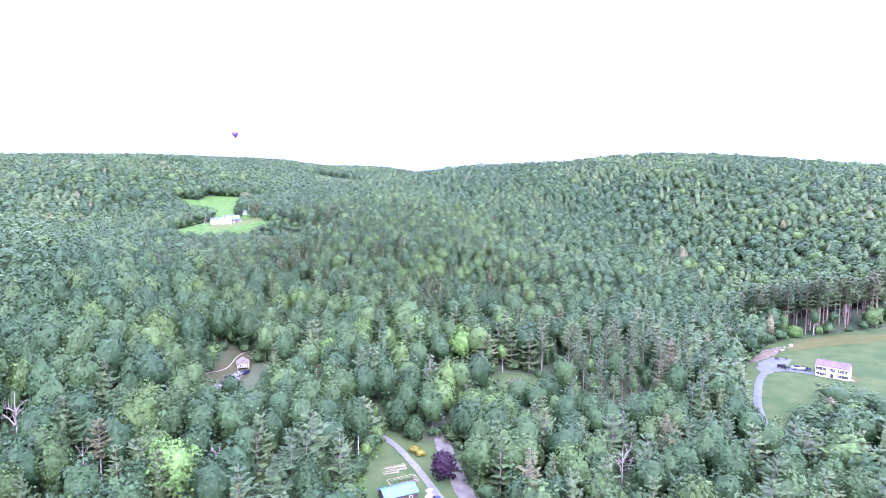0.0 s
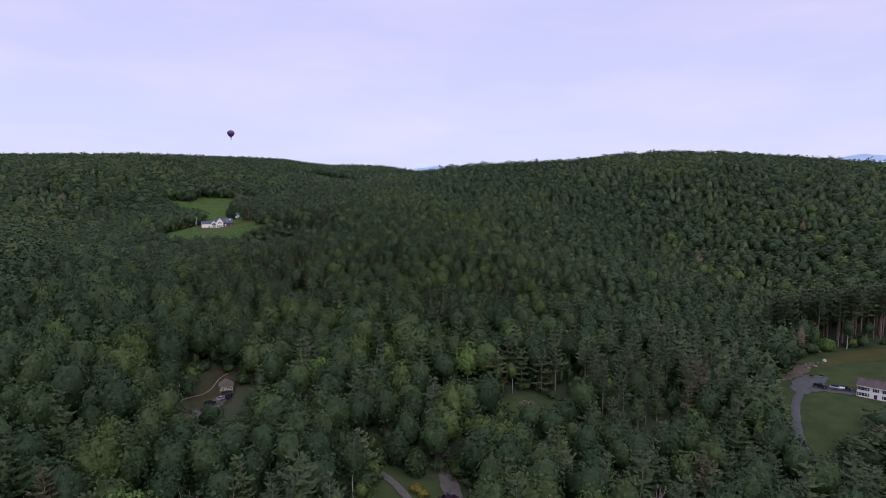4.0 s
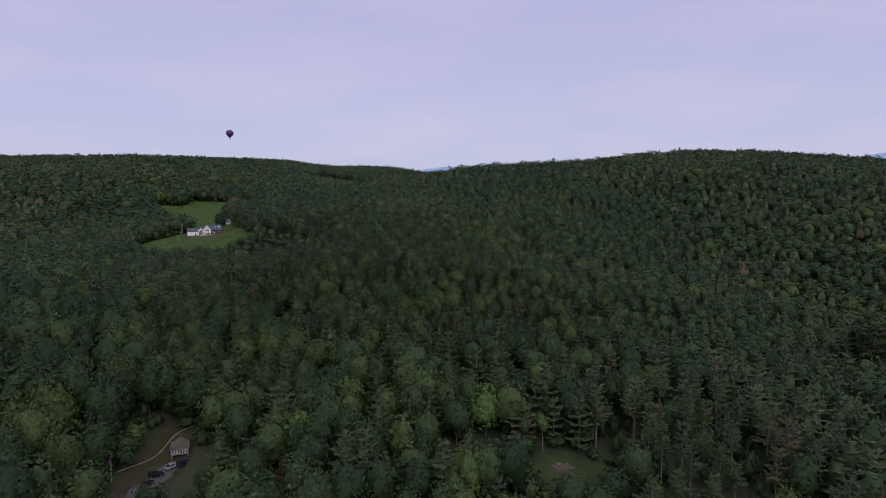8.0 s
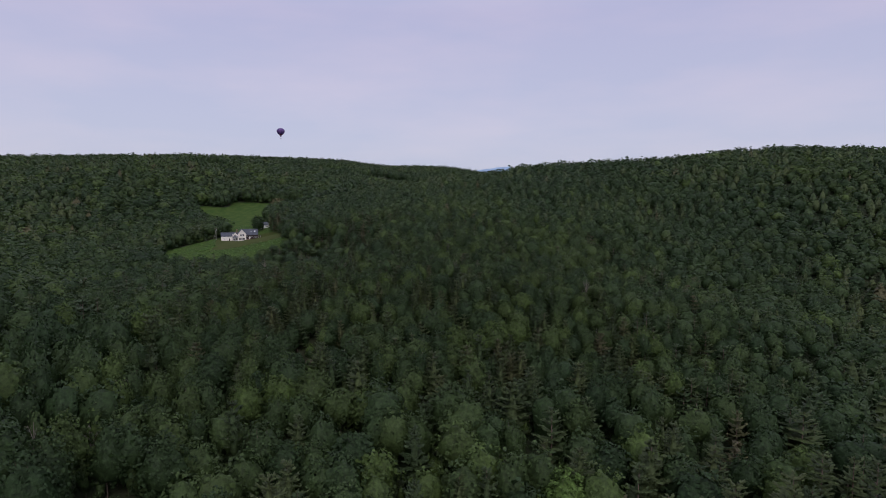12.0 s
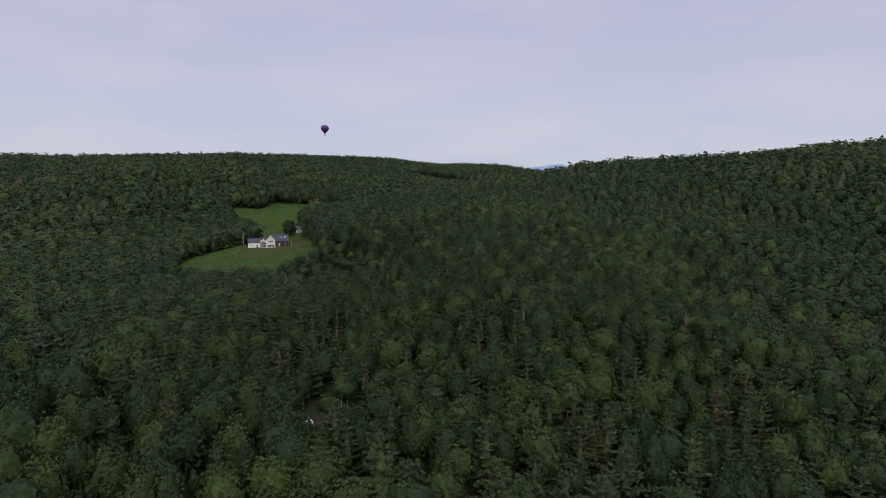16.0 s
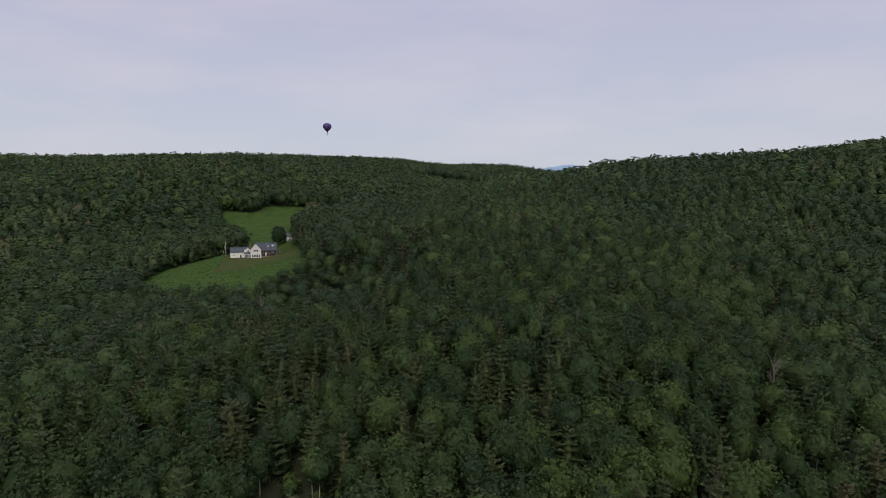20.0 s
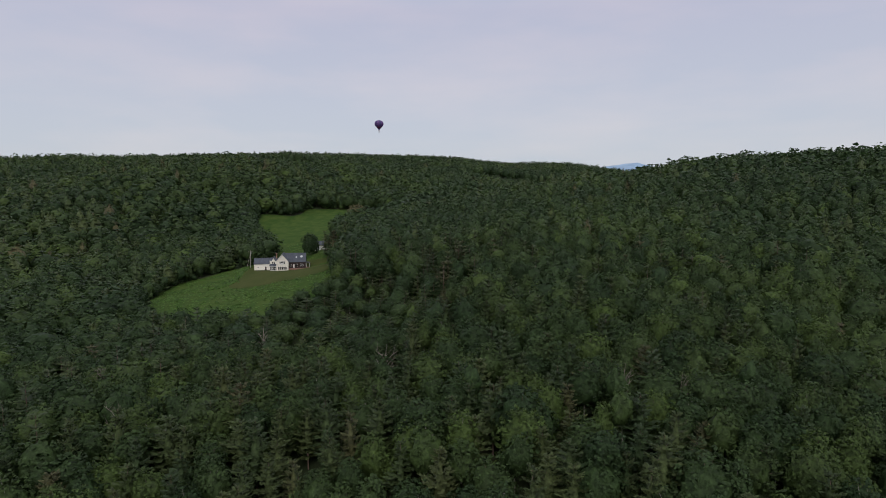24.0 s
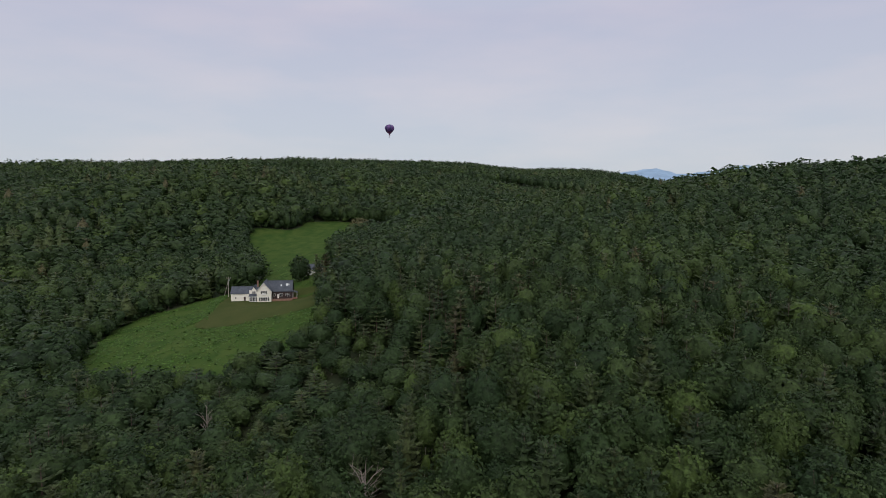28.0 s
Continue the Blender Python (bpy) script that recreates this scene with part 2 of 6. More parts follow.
# ---- mesh helpers ----
class Shape:
    """Vertices and faces of one part, gathered piece by piece."""

    def __init__(self):
        self.v, self.f = [], []

    def add(self, verts, faces):
        k = len(self.v)
        self.v += [tuple(p) for p in verts]
        self.f += [tuple(i + k for i in f) for f in faces]
        return self

    def box(self, x0, y0, z0, x1, y1, z1, c=0.0):
        """A box with its long edges cut off by c."""
        if c <= 0:
            v = [(x, y, z) for z in (z0, z1) for x, y in ((x0, y0), (x1, y0), (x1, y1), (x0, y1))]
            return self.add(v, [(3, 2, 1, 0), (4, 5, 6, 7), (0, 1, 5, 4), (1, 2, 6, 5), (2, 3, 7, 6), (3, 0, 4, 7)])
        o = [(x0 + c, y0), (x1 - c, y0), (x1, y0 + c), (x1, y1 - c), (x1 - c, y1), (x0 + c, y1), (x0, y1 - c), (x0, y0 + c)]
        return self.prism(o, z0, z1)

    def prism(self, outline, z0, z1):
        n = len(outline)
        v = [(x, y, z0) for x, y in outline] + [(x, y, z1) for x, y in outline]
        return self.add(v, [tuple(range(n))[::-1], tuple(range(n, 2 * n))] + [(i, (i + 1) % n, n + (i + 1) % n, n + i) for i in range(n)])

    def side(self, outline, y0, y1):
        """A profile in x and z, drawn out along y."""
        n = len(outline)
        v = [(x, y0, z) for x, z in outline] + [(x, y1, z) for x, z in outline]
        return self.add(v, [tuple(range(n)), tuple(range(n, 2 * n))[::-1]] + [((i + 1) % n, i, n + i, n + (i + 1) % n) for i in range(n)])

    def rod(self, a, b, r0, r1=None, n=6):
        a, b = Vector(a), Vector(b)
        r1 = r0 if r1 is None else r1
        d = (b - a).normalized()
        u = d.orthogonal().normalized()
        w = d.cross(u)
        v = [a + (u * math.cos(2 * math.pi * i / n) + w * math.sin(2 * math.pi * i / n)) * r0 for i in range(n)]
        v += [b + (u * math.cos(2 * math.pi * i / n) + w * math.sin(2 * math.pi * i / n)) * r1 for i in range(n)]
        return self.add(v, [tuple(range(n))[::-1], tuple(range(n, 2 * n))] + [(i, (i + 1) % n, n + (i + 1) % n, n + i) for i in range(n)])

    def lathe(self, rings, n=16, x=0, y=0):
        """Rings of radius and height, bottom to top."""
        v = [(x + r * math.cos(2 * math.pi * i / n), y + r * math.sin(2 * math.pi * i / n), z) for r, z in rings for i in range(n)]
        f = [(j * n + i, j * n + (i + 1) % n, (j + 1) * n + (i + 1) % n, (j + 1) * n + i) for j in range(len(rings) - 1) for i in range(n)]
        return self.add(v, f + [tuple(range(n))[::-1], tuple(range((len(rings) - 1) * n, len(rings) * n))])

    def mesh(self, name, mat):
        me = bpy.data.meshes.new(name)
        me.from_pydata(self.v, [], self.f)
        me.materials.append(mat)
        me.update()
        return me


def part(name, shape, mat, parent, label=""):
    ob = new(name, shape.mesh(name, mat))
    ob.parent = parent
    return tagged(ob, label)


def thing(name, m, label, category, group="", kind=""):
    ob = new(name)
    ob.empty_display_size = 0.5
    ob.matrix_basis = m
    return tagged(ob, label, category, group, kind)


# ---- the lie of the land ----
XK = np.array([-1600, -900, -600, -400, -250, -110, 0, 110, 250, 420, 700, 1400.0])
YK = np.array([-400, 100, 250, 370, 430, 480, 620, 850, 1150, 2000.0])
LAND_NEAR = [
    [154, 57, 15, -11, -20, -13, 0, -3, -12, -20, -30, -44],
    [161, 96, 71, 49, 31, 11, 0, -2, 6, 20, 40, 105],
    [164, 106, 82, 68, 57, 25, 5, 5, 14, 33, 65, 148],
    [166, 111, 87, 73, 66, 39, 31, 22, 18, 48, 86, 175],
    [167, 114, 90, 71, 60, 51, 56, 45, 25, 58, 94, 184]]
LAND_FAR = [
    [167, 117, 92, 70, 56, 57, 62, 51, 31, 67, 100, 189],
    [166, 127, 101, 78, 66, 84, 89, 85, 72, 96, 109, 190],
    [164, 148, 120, 130, 96, 98, 114.5, 126.5, 135, 147, 134, 170],
    [172, 155, 156, 144, 128, 101, 98, 111, 110, 150, 155, 110],
    [160, 160, 192, 190, 172, 172, 160, 138, 116, 100, 109, 130]]
LAND = np.array(LAND_NEAR + LAND_FAR, float)


# levelled ground under the houses
PADS = [(-180, 617, 30, 17, 70.5), (215, 272, 13, 13, 11.6), (-78, 270, 9, 17, 17.9), (-393, 1040, 24, 18, 155.0)]


def spread(K, q):
    """Weights of the knots K at the places q, for a smooth curve through them."""
    q, n = np.clip(q, K[0], K[-1]), len(K)
    i = np.clip(np.searchsorted(K, q) - 1, 0, n - 2)
    h = K[i + 1] - K[i]
    t, r, B = (q - K[i]) / h, np.arange(len(q)), np.zeros((len(q), n))
    np.add.at(B, (r, i), 2 * t**3 - 3 * t**2 + 1)
    np.add.at(B, (r, i + 1), 3 * t**2 - 2 * t**3)
    for j, w in ((i, (t**3 - 2 * t**2 + t) * h), (i + 1, (t**3 - t**2) * h)):
        a, b = np.clip(j - 1, 0, n - 1), np.clip(j + 1, 0, n - 1)
        np.add.at(B, (r, b), w / (K[b] - K[a]))
        np.add.at(B, (r, a), -w / (K[b] - K[a]))
    return B


def heights(x, y):
    x, y = np.ravel(np.asarray(x, float)), np.ravel(np.asarray(y, float))
    z = ((spread(YK, y) @ LAND) * spread(XK, x)).sum(1)
    for cx, cy, rx, ry, level in PADS:
        w = np.exp(-((((x - cx) / rx) ** 2 + ((y - cy) / ry) ** 2) ** 2))
        z = z * (1 - w) + level * w
    return z


def height(x, y):
    return float(heights([x], [y])[0])


def sheet(name, xs, ys, mat, lift=0.0, relief=0.0):
    gx, gy = np.meshgrid(xs, ys)
    z = heights(gx, gy) + lift
    if relief:
        z += relief * (np.sin(gx / 17.0 + 2 * np.sin(gy / 29.0)) * np.sin(gy / 13.0 + np.sin(gx / 23.0))).ravel()
    co = np.stack([gx.ravel(), gy.ravel(), z], -1)
    nx, ny = len(xs), len(ys)
    k = (np.arange(ny - 1)[:, None] * nx + np.arange(nx - 1)).ravel()
    me = bpy.data.meshes.new(name)
    me.from_pydata(co.tolist(), [], np.stack([k, k + 1, k + nx + 1, k + nx], -1).tolist())
    me.materials.append(mat)
    for p in me.polygons:
        p.use_smooth = True
    return new(name, me)


fine_x = np.concatenate([np.linspace(-4900, -800, 28)[:-1], np.arange(-800, -300, 12.5), np.arange(-300, 320, 5.0), np.arange(320, 800, 12.5), np.linspace(800, 4900, 28)])
fine_y = np.concatenate([np.linspace(-4900, -150, 24)[:-1], np.arange(-150, 150, 12.5), np.arange(150, 400, 5.0), np.arange(400, 500, 12.5), np.arange(500, 720, 5.0), np.arange(720, 1300, 12.5), np.linspace(1300, 4900, 30)])
ground = tagged(sheet("ground", fine_x, fine_y, M_FLOOR), "dark leaf-littered forest floor over rolling hills", "ground", kind="structure")


def inside(x, y, poly):
    """Which places lie within an outline."""
    x, y = np.asarray(x, float), np.asarray(y, float)
    odd = np.zeros(x.shape, bool)
    for (x0, y0), (x1, y1) in zip(poly, poly[1:] + poly[:1]):
        with np.errstate(divide="ignore", invalid="ignore"):
            odd ^= ((y0 > y) != (y1 > y)) & (x < (x1 - x0) * (y - y0) / (y1 - y0) + x0)
    return odd


def smooth_line(pts, steps=8):
    """A rounded line through the points."""
    out = []
    for i in range(len(pts) - 1):
        a, b, c, d = (Vector(pts[max(0, min(len(pts) - 1, j))]) for j in (i - 1, i, i + 1, i + 2))
        for s in range(steps):
            t = s / steps
            out.append(0.5 * (2 * b + (c - a) * t + (2 * a - 5 * b + 4 * c - d) * t * t + (3 * b - a - 3 * c + d) * t**3))
    return out + [Vector(pts[-1])]


def rounded(poly, steps=4):
    loop = smooth_line(poly[-1:] + poly + poly[:2], steps)
    return [tuple(p) for p in loop[steps:-steps - 1]]


def patch(name, poly, mat, label, category, lift=0.18, step=4.0, kind="structure"):
    """A piece of open ground with an uneven rim, laid over the land."""
    loop = rounded(poly)
    x0, x1, y0, y1 = min(p[0] for p in loop), max(p[0] for p in loop), min(p[1] for p in loop), max(p[1] for p in loop)
    bm = bmesh.new()
    vs = [bm.verts.new((x + 0.8 * math.sin(i * 1.7), y + 0.8 * math.cos(i * 2.3), 0)) for i, (x, y) in enumerate(loop)]
    bm.faces.new(vs)
    for axis, lo, hi in ((0, x0, x1), (1, y0, y1)):
        at = lo + step
        while at < hi:
            no, co = [0, 0, 0], [0, 0, 0]
            no[axis], co[axis] = 1, at
            bmesh.ops.bisect_plane(bm, geom=bm.verts[:] + bm.edges[:] + bm.faces[:], plane_co=co, plane_no=no)
            at += step
    for v, z in zip(bm.verts, heights([v.co.x for v in bm.verts], [v.co.y for v in bm.verts])):
        v.co.z = z + lift
    bmesh.ops.triangulate(bm, faces=bm.faces[:])
    bmesh.ops.recalc_face_normals(bm, faces=bm.faces[:])
    me = bpy.data.meshes.new(name)
    bm.to_mesh(me), bm.free()
    if me.polygons and me.polygons[0].normal.z < 0:
        me.flip_normals()
    me.materials.append(mat)
    return tagged(new(name, me), label, category, kind=kind)


def strip(name, pts, width, mat, label, category, lift=0.52, crown=0.08):
    """A road along a line, a little higher along its middle and with worn, wandering edges."""
    line, s = smooth_line([(*p, 0) for p in pts], 10), Shape()
    rows = []
    for i, p in enumerate(line):
        d = (line[min(i + 1, len(line) - 1)] - line[max(i - 1, 0)]).normalized()
        n = Vector((-d.y, d.x, 0))
        w = width * (1 + 0.06 * math.sin(i * 0.9) + 0.04 * math.sin(i * 2.1))
        rows.append([(p + n * w * k, c) for k, c in ((-0.5, -0.1), (-0.3, crown * 0.7), (0, crown), (0.3, crown * 0.7), (0.5, -0.1))])
    v = [(q.x, q.y, height(q.x, q.y) + lift + c) for r in rows for q, c in r]
    f = [(i * 5 + j, i * 5 + j + 1, i * 5 + j + 6, i * 5 + j + 5)[::-1] for i in range(len(rows) - 1) for j in range(4)]
    me = s.add(v, f).mesh(name, mat)
    me.polygons.foreach_set("use_smooth", [True] * len(me.polygons))
    return tagged(new(name, me), label, category, kind="structure")


# ---- open ground ----
FARM = [(-193, 524), (-213, 547), (-230, 584), (-225, 606), (-212, 628), (-206, 640), (-214, 668), (-240, 700), (-276, 745), (-292, 782), (-270, 800), (-272, 832), (-246, 856),
        (-196, 858), (-186, 842), (-198, 800), (-207, 752), (-196, 712), (-178, 680), (-152, 655), (-144, 625), (-145, 600), (-124, 564), (-130, 540), (-142, 522), (-170, 515)]
YARD = [(155, 231), (164, 262), (176, 285), (192, 304), (210, 322), (230, 336), (251, 339), (272, 338), (300, 330), (310, 310), (290, 285), (262, 262), (240, 248), (218, 241), (203, 245), (185, 243), (178, 238)]
GARDEN = [(-19, 183), (-15, 205), (-12, 222), (-10, 237), (-3, 238), (6, 232), (11, 232), (15, 234), (18, 232), (22, 218), (26, 196), (30, 172), (28, 160), (0, 158), (-18, 165)]
GLADE = [(36, 289), (46, 296), (60, 297), (72, 290), (77, 280), (68, 268), (56, 268), (46, 273)]
BARNYARD = [(-88, 250), (-88.5, 270), (-88, 284), (-87, 296), (-84, 298), (-75, 288), (-74, 280), (-73, 270), (-75, 261), (-77, 250), (-83, 244)]
CAMP = [(-71, 380), (-67, 388), (-58, 389), (-52, 388), (-51, 380), (-55, 373), (-63, 373)]
CLEARINGS = [FARM, YARD, GARDEN, GLADE, BARNYARD, CAMP]
meadow = patch("meadow", FARM, M_GRASS, "open green hay meadow with tufts of taller grass", "meadow", step=6.0)
FARM_LAWN = [(-206, 626), (-196, 632), (-150, 632), (-142, 618), (-142, 598), (-141, 586), (-155, 577), (-169, 571), (-180, 571), (-188, 576), (-193, 592), (-200, 612)]
patch("lawn", FARM_LAWN, M_DRYLAWN, "mown, slightly dry lawn below the farmhouse", "lawn", 0.30)
patch("lawn", YARD, M_LAWN, "mown green lawn round the white house", "lawn")
patch("lawn", GARDEN, M_LAWN, "garden lawn between two gravel drives", "lawn")
patch("grass", GLADE, M_LAWN, "small grassy glade at the edge of the pines", "grass")
patch("clearing", BARNYARD, M_BANK, "dry grassy earth bank around the garage", "ground")
patch("clearing", CAMP, M_LITTER, "shaded clearing of leaf litter by the camper", "ground")
patch("bare_soil", [(190, 301), (194, 308), (204, 317), (213, 321.5), (219, 320.5), (210, 311), (200, 305)], M_SOIL, "reddish bare soil at the lawn's upper edge", "soil", 0.32, 3)
patch("bare_soil", [(-88, 251), (-85, 256), (-81, 254), (-80, 249), (-84, 247)], M_LITTER, "brown bare soil at the foot of the garage drive", "soil", 0.32, 3)
patch("bare_soil", [(53, 286), (55, 290), (59, 290), (61, 287), (57, 285)], M_SOIL, "patch of bare reddish soil in the glade", "soil", 0.32, 3)
patch("lawn", [(222, 318), (236, 330), (262, 334), (292, 322), (275, 316), (250, 318)], M_TANLAWN, "paler dry grass along the wood's edge", "lawn", 0.30, 4)
strip("road", [(40, 120), (30, 160), (22, 190), (18, 213), (15.5, 232), (15, 250), (15.5, 262)], 6.4, M_DIRT, "wide unpaved dirt road with pale wheel tracks", "road")
strip("driveway", [(22, 176), (13.5, 188), (8, 202), (3.5, 213), (-3.5, 226.5), (-12, 236), (-22, 243), (-34, 247)], 3.0, M_GRAVEL, "narrow grey gravel driveway", "driveway")
strip("driveway", [(150, 222), (155.5, 236), (162, 250), (170, 263), (179, 276), (190, 288), (199, 295)], 3.6, M_ASPHALT, "curved grey asphalt driveway", "driveway")
patch("parking_area", [(186, 284), (190, 296), (198, 303), (208, 306), (213, 301), (208, 296), (205, 290), (213, 284), (211, 278), (203, 283), (196, 286)], M_ASPHALT, "grey asphalt parking area beside the house", "parking area", 0.44, 3)
patch("parking_area", [(-83, 252), (-83, 264), (-82, 274), (-78, 279), (-75, 276), (-76.5, 266), (-79, 253)], M_GRAVEL, "grey gravel parking area before the garage", "parking area", 0.44, 3)

# ---- trees ----
rng = np.random.default_rng(7)


def ico(level):
    bm = bmesh.new()
    bmesh.ops.create_icosphere(bm, subdivisions=level, radius=1.0)
    v = np.array([p.co[:] for p in bm.verts])
    f = np.array([[p.index for p in t.verts] for t in bm.faces])
    bm.free()
    return v, f




ICO, DOMES = ico(1), {k: ico(k) for k in (2, 3)}


def tufts(centres, normals, size, long=1.0):
    """Ragged little sprays of leaves: irregular four-cornered pieces, bent along one diagonal."""
    n = len(centres)
    normals = normals / (np.linalg.norm(normals, axis=1, keepdims=True) + 1e-9)
    a = np.cross(normals, rng.normal(size=(n, 3)))
    a /= np.linalg.norm(a, axis=1, keepdims=True) + 1e-9
    b = np.cross(normals, a)
    r = size[:, None] * rng.uniform(0.55, 1.0, (n, 4))
    bend = (size * rng.uniform(-0.35, 0.35, n))[:, None] * normals
    v = np.stack([centres + a * r[:, :1] * long, centres + b * r[:, 1:2] + bend, centres - a * r[:, 2:3] * long, centres - b * r[:, 3:] + bend], 1).reshape(-1, 3)
    k = np.arange(n)[:, None] * 4
    return v, np.concatenate([k + [0, 1, 2], k + [0, 2, 3]])


def tents(centres, normals, size, tall=1.5):
    """Sprays of leaves as small ragged points: three uneven sides that meet in a tip. Also gives the way that each corner faces."""
    n = len(centres)
    normals = unit(normals)
    a = unit(np.cross(normals, rng.normal(size=(n, 3))))
    b = np.cross(normals, a)
    ring = []
    for k in range(3):
        w = 2.094 * k + rng.uniform(-0.45, 0.45, n)
        ring.append((a * np.cos(w)[:, None] + b * np.sin(w)[:, None]) * (size * rng.uniform(0.55, 1.15, n))[:, None])
    tip = normals * (size * tall * rng.uniform(0.4, 1.1, n))[:, None]
    v = np.stack([centres + tip] + [centres + r for r in ring], 1).reshape(-1, 3)
    k = np.arange(n)[:, None] * 4
    faces = np.stack([normals] + [normals * 0.55 + 0.85 * unit(r) for r in ring], 1).reshape(-1, 3)
    return v, np.concatenate([k + [0, 1, 2], k + [0, 2, 3], k + [0, 3, 1]]), faces


def gather(pieces):
    vs, fs, ns, k = [], [], [], 0
    for v, f, n in pieces:
        vs.append(v), fs.append(f + k), ns.append(n)
        k += len(v)
    return np.concatenate(vs), np.concatenate(fs), np.concatenate(ns)


def unit(v):
    return v / (np.linalg.norm(v, axis=-1, keepdims=True) + 1e-9)


def tapered(points, radii, n=5):
    """A bent, tapering limb."""
    vs, fs, ns = [], [], []
    for i, (p, r) in enumerate(zip(points, radii)):
        d = np.subtract(points[min(i + 1, len(points) - 1)], points[max(i - 1, 0)]).astype(float)
        d /= np.linalg.norm(d) + 1e-9
        u = np.cross(d, (0.3, 1, 0.2))
        u /= np.linalg.norm(u)
        w = np.cross(d, u)
        ns += [u * math.cos(2 * math.pi * k / n) + w * math.sin(2 * math.pi * k / n) for k in range(n)]
        vs += [np.asarray(p) + r * q for q in ns[-n:]]
    for i in range(len(points) - 1):
        for k in range(n):
            a, b, c, d = i * n + k, i * n + (k + 1) % n, (i + 1) * n + (k + 1) % n, (i + 1) * n + k
            fs += [(a, b, c), (a, c, d)]
    return np.array(vs), np.array(fs), np.array(ns)


def broadleaf(tall, wide, clumps, per, size, limbs=4, base=0.30, point=0.32, solid=0.0):
    """Trunk and crown of a broad-leaved tree: an uneven dome of leafy clumps, each set with sprays of leaves, over looser leaves within."""
    low, deep = tall * base, tall * (1 - base)
    belly, sharp = rng.uniform(0.32, 0.46), 2.3 - rng.uniform(0.2, 1.0) * point * 3.0
    lean, stretch, turn = rng.normal(size=2) * 0.08, rng.uniform(0.88, 1.12, 2), rng.uniform(0, 6.28)
    lift = rng.uniform(0.05, 0.16)

    def envelope(f, az):
        """The crown's surface at the share f of its depth and the bearing az."""
        up = np.clip((f - belly) / (1 - belly), 0, 1)
        r = np.where(f < belly, 0.55 + 0.45 * np.sqrt(np.clip(f / belly, 0, 1)), np.sqrt(np.clip(1 - up**sharp, 0, 1)))
        r = r * (1 + lift * np.sin(2 * az + turn) * (1 - f) + 0.06 * np.sin(5 * az + 2.0 * turn))
        p = np.stack([np.cos(az) * r * wide, np.sin(az) * r * wide, low + deep * f], -1)
        p[:, :2] = p[:, :2] * stretch + lean * deep * f[:, None]
        return p

    k = np.arange(clumps)
    f = np.clip(1 - 1.02 * (k + 0.3) / clumps, 0.02, 1) ** 0.80
    f = np.clip(f + rng.normal(size=clumps) * 0.03, 0.02, 0.985)
    az = k * 2.39996 + turn + rng.normal(size=clumps) * 0.25
    rc = 1.4 * wide / math.sqrt(clumps) * rng.uniform(0.65, 1.3, clumps)
    c = envelope(f, az)
    heart = np.array((0, 0, low + deep * 0.40))
    away = unit((c - heart) * (1, 1, wide / deep * 1.6))
    # boughs: some parts of the dome stand out, with hollows between them
    bough = unit(rng.normal(size=(11, 3)) + (0, 0, 0.35))
    near = np.linalg.norm(away[:, None] - bough[None], axis=2)
    swell = np.sqrt(np.clip(1 - (near / 0.62) ** 2, 0, 1)).max(1)
    c = heart + (c - heart) * (0.84 + 0.20 * swell + rng.normal(size=clumps) * 0.06)[:, None] - away * (rc * 0.4)[:, None]
    dome = unit(away * 0.55 + (away - bough[near.argmin(1)]) * 0.9)
    ci = np.repeat(k, per)
    d = unit(rng.normal(size=(clumps * per, 3)) * 0.8 + away[ci] * 0.8 + (0, 0, 0.5))
    at = c[ci] + d * (rc[ci] * rng.uniform(0.75, 1.12, len(ci)))[:, None]
    face = unit(d * 0.9 + (0, 0, 0.15) + rng.normal(size=d.shape) * 0.4)
    sv, sf = tufts(at, face, size * rng.uniform(0.5, 1.25, len(ci)), 1.1)
    face = np.where((face * (d + away[ci])).sum(1, keepdims=True) < 0, -face, face)
    shade = unit(face * 0.28 + d * 0.42 + dome[ci] * 0.5 + away[ci] * 0.75)
    pieces = [(sv, sf, np.repeat(shade, 4, axis=0))]
    # looser leaves within, in the shade of the outer clumps
    m = max(6, clumps * per // 8)
    di = rng.integers(0, clumps, m)
    at = heart + (c[di] - heart) * rng.uniform(0.82, 1.02, (m, 1)) + rng.normal(size=(m, 3)) * rc.mean() * 0.6
    face = unit(away[di] * 0.8 + (0, 0, 0.35) + rng.normal(size=(m, 3)) * 0.5)
    sv, sf = tufts(at, face, size * rng.uniform(1.1, 1.9, m), 1.1)
    pieces.append((sv, sf, np.repeat(face, 4, axis=0)))
    if solid:
        # the close mass of leaves behind the outer sprays
        n, g = DOMES[3 if per > 4 else 2]
        p = envelope((n[:, 2] + 1) / 2, np.arctan2(n[:, 1], n[:, 0]))
        p[:, :2] *= np.minimum(1, np.hypot(n[:, 0], n[:, 1]) * 1.6)[:, None]
        near = np.linalg.norm(n[:, None] - bough[None], axis=2)
        p = heart + (p - heart) * (solid * (0.80 + 0.24 * np.sqrt(np.clip(1 - (near / 0.62) ** 2, 0, 1)).max(1) + rng.normal(size=len(n)) * (0.075 if per > 4 else 0.06)))[:, None]
        way = np.cross(p[g[:, 1]] - p[g[:, 0]], p[g[:, 2]] - p[g[:, 0]])
        own = np.zeros_like(p)
        for j in range(3):
            np.add.at(own, g[:, j], way)
        pieces.append((p, g, unit(unit(own) * 0.7 + unit(n) * 0.5)))
    wood = [tapered([(0, 0, -0.6), (0.1, 0.05, low * 0.7), (0, 0.1, low + deep * 0.5)], [tall * 0.014, tall * 0.011, tall * 0.004])]
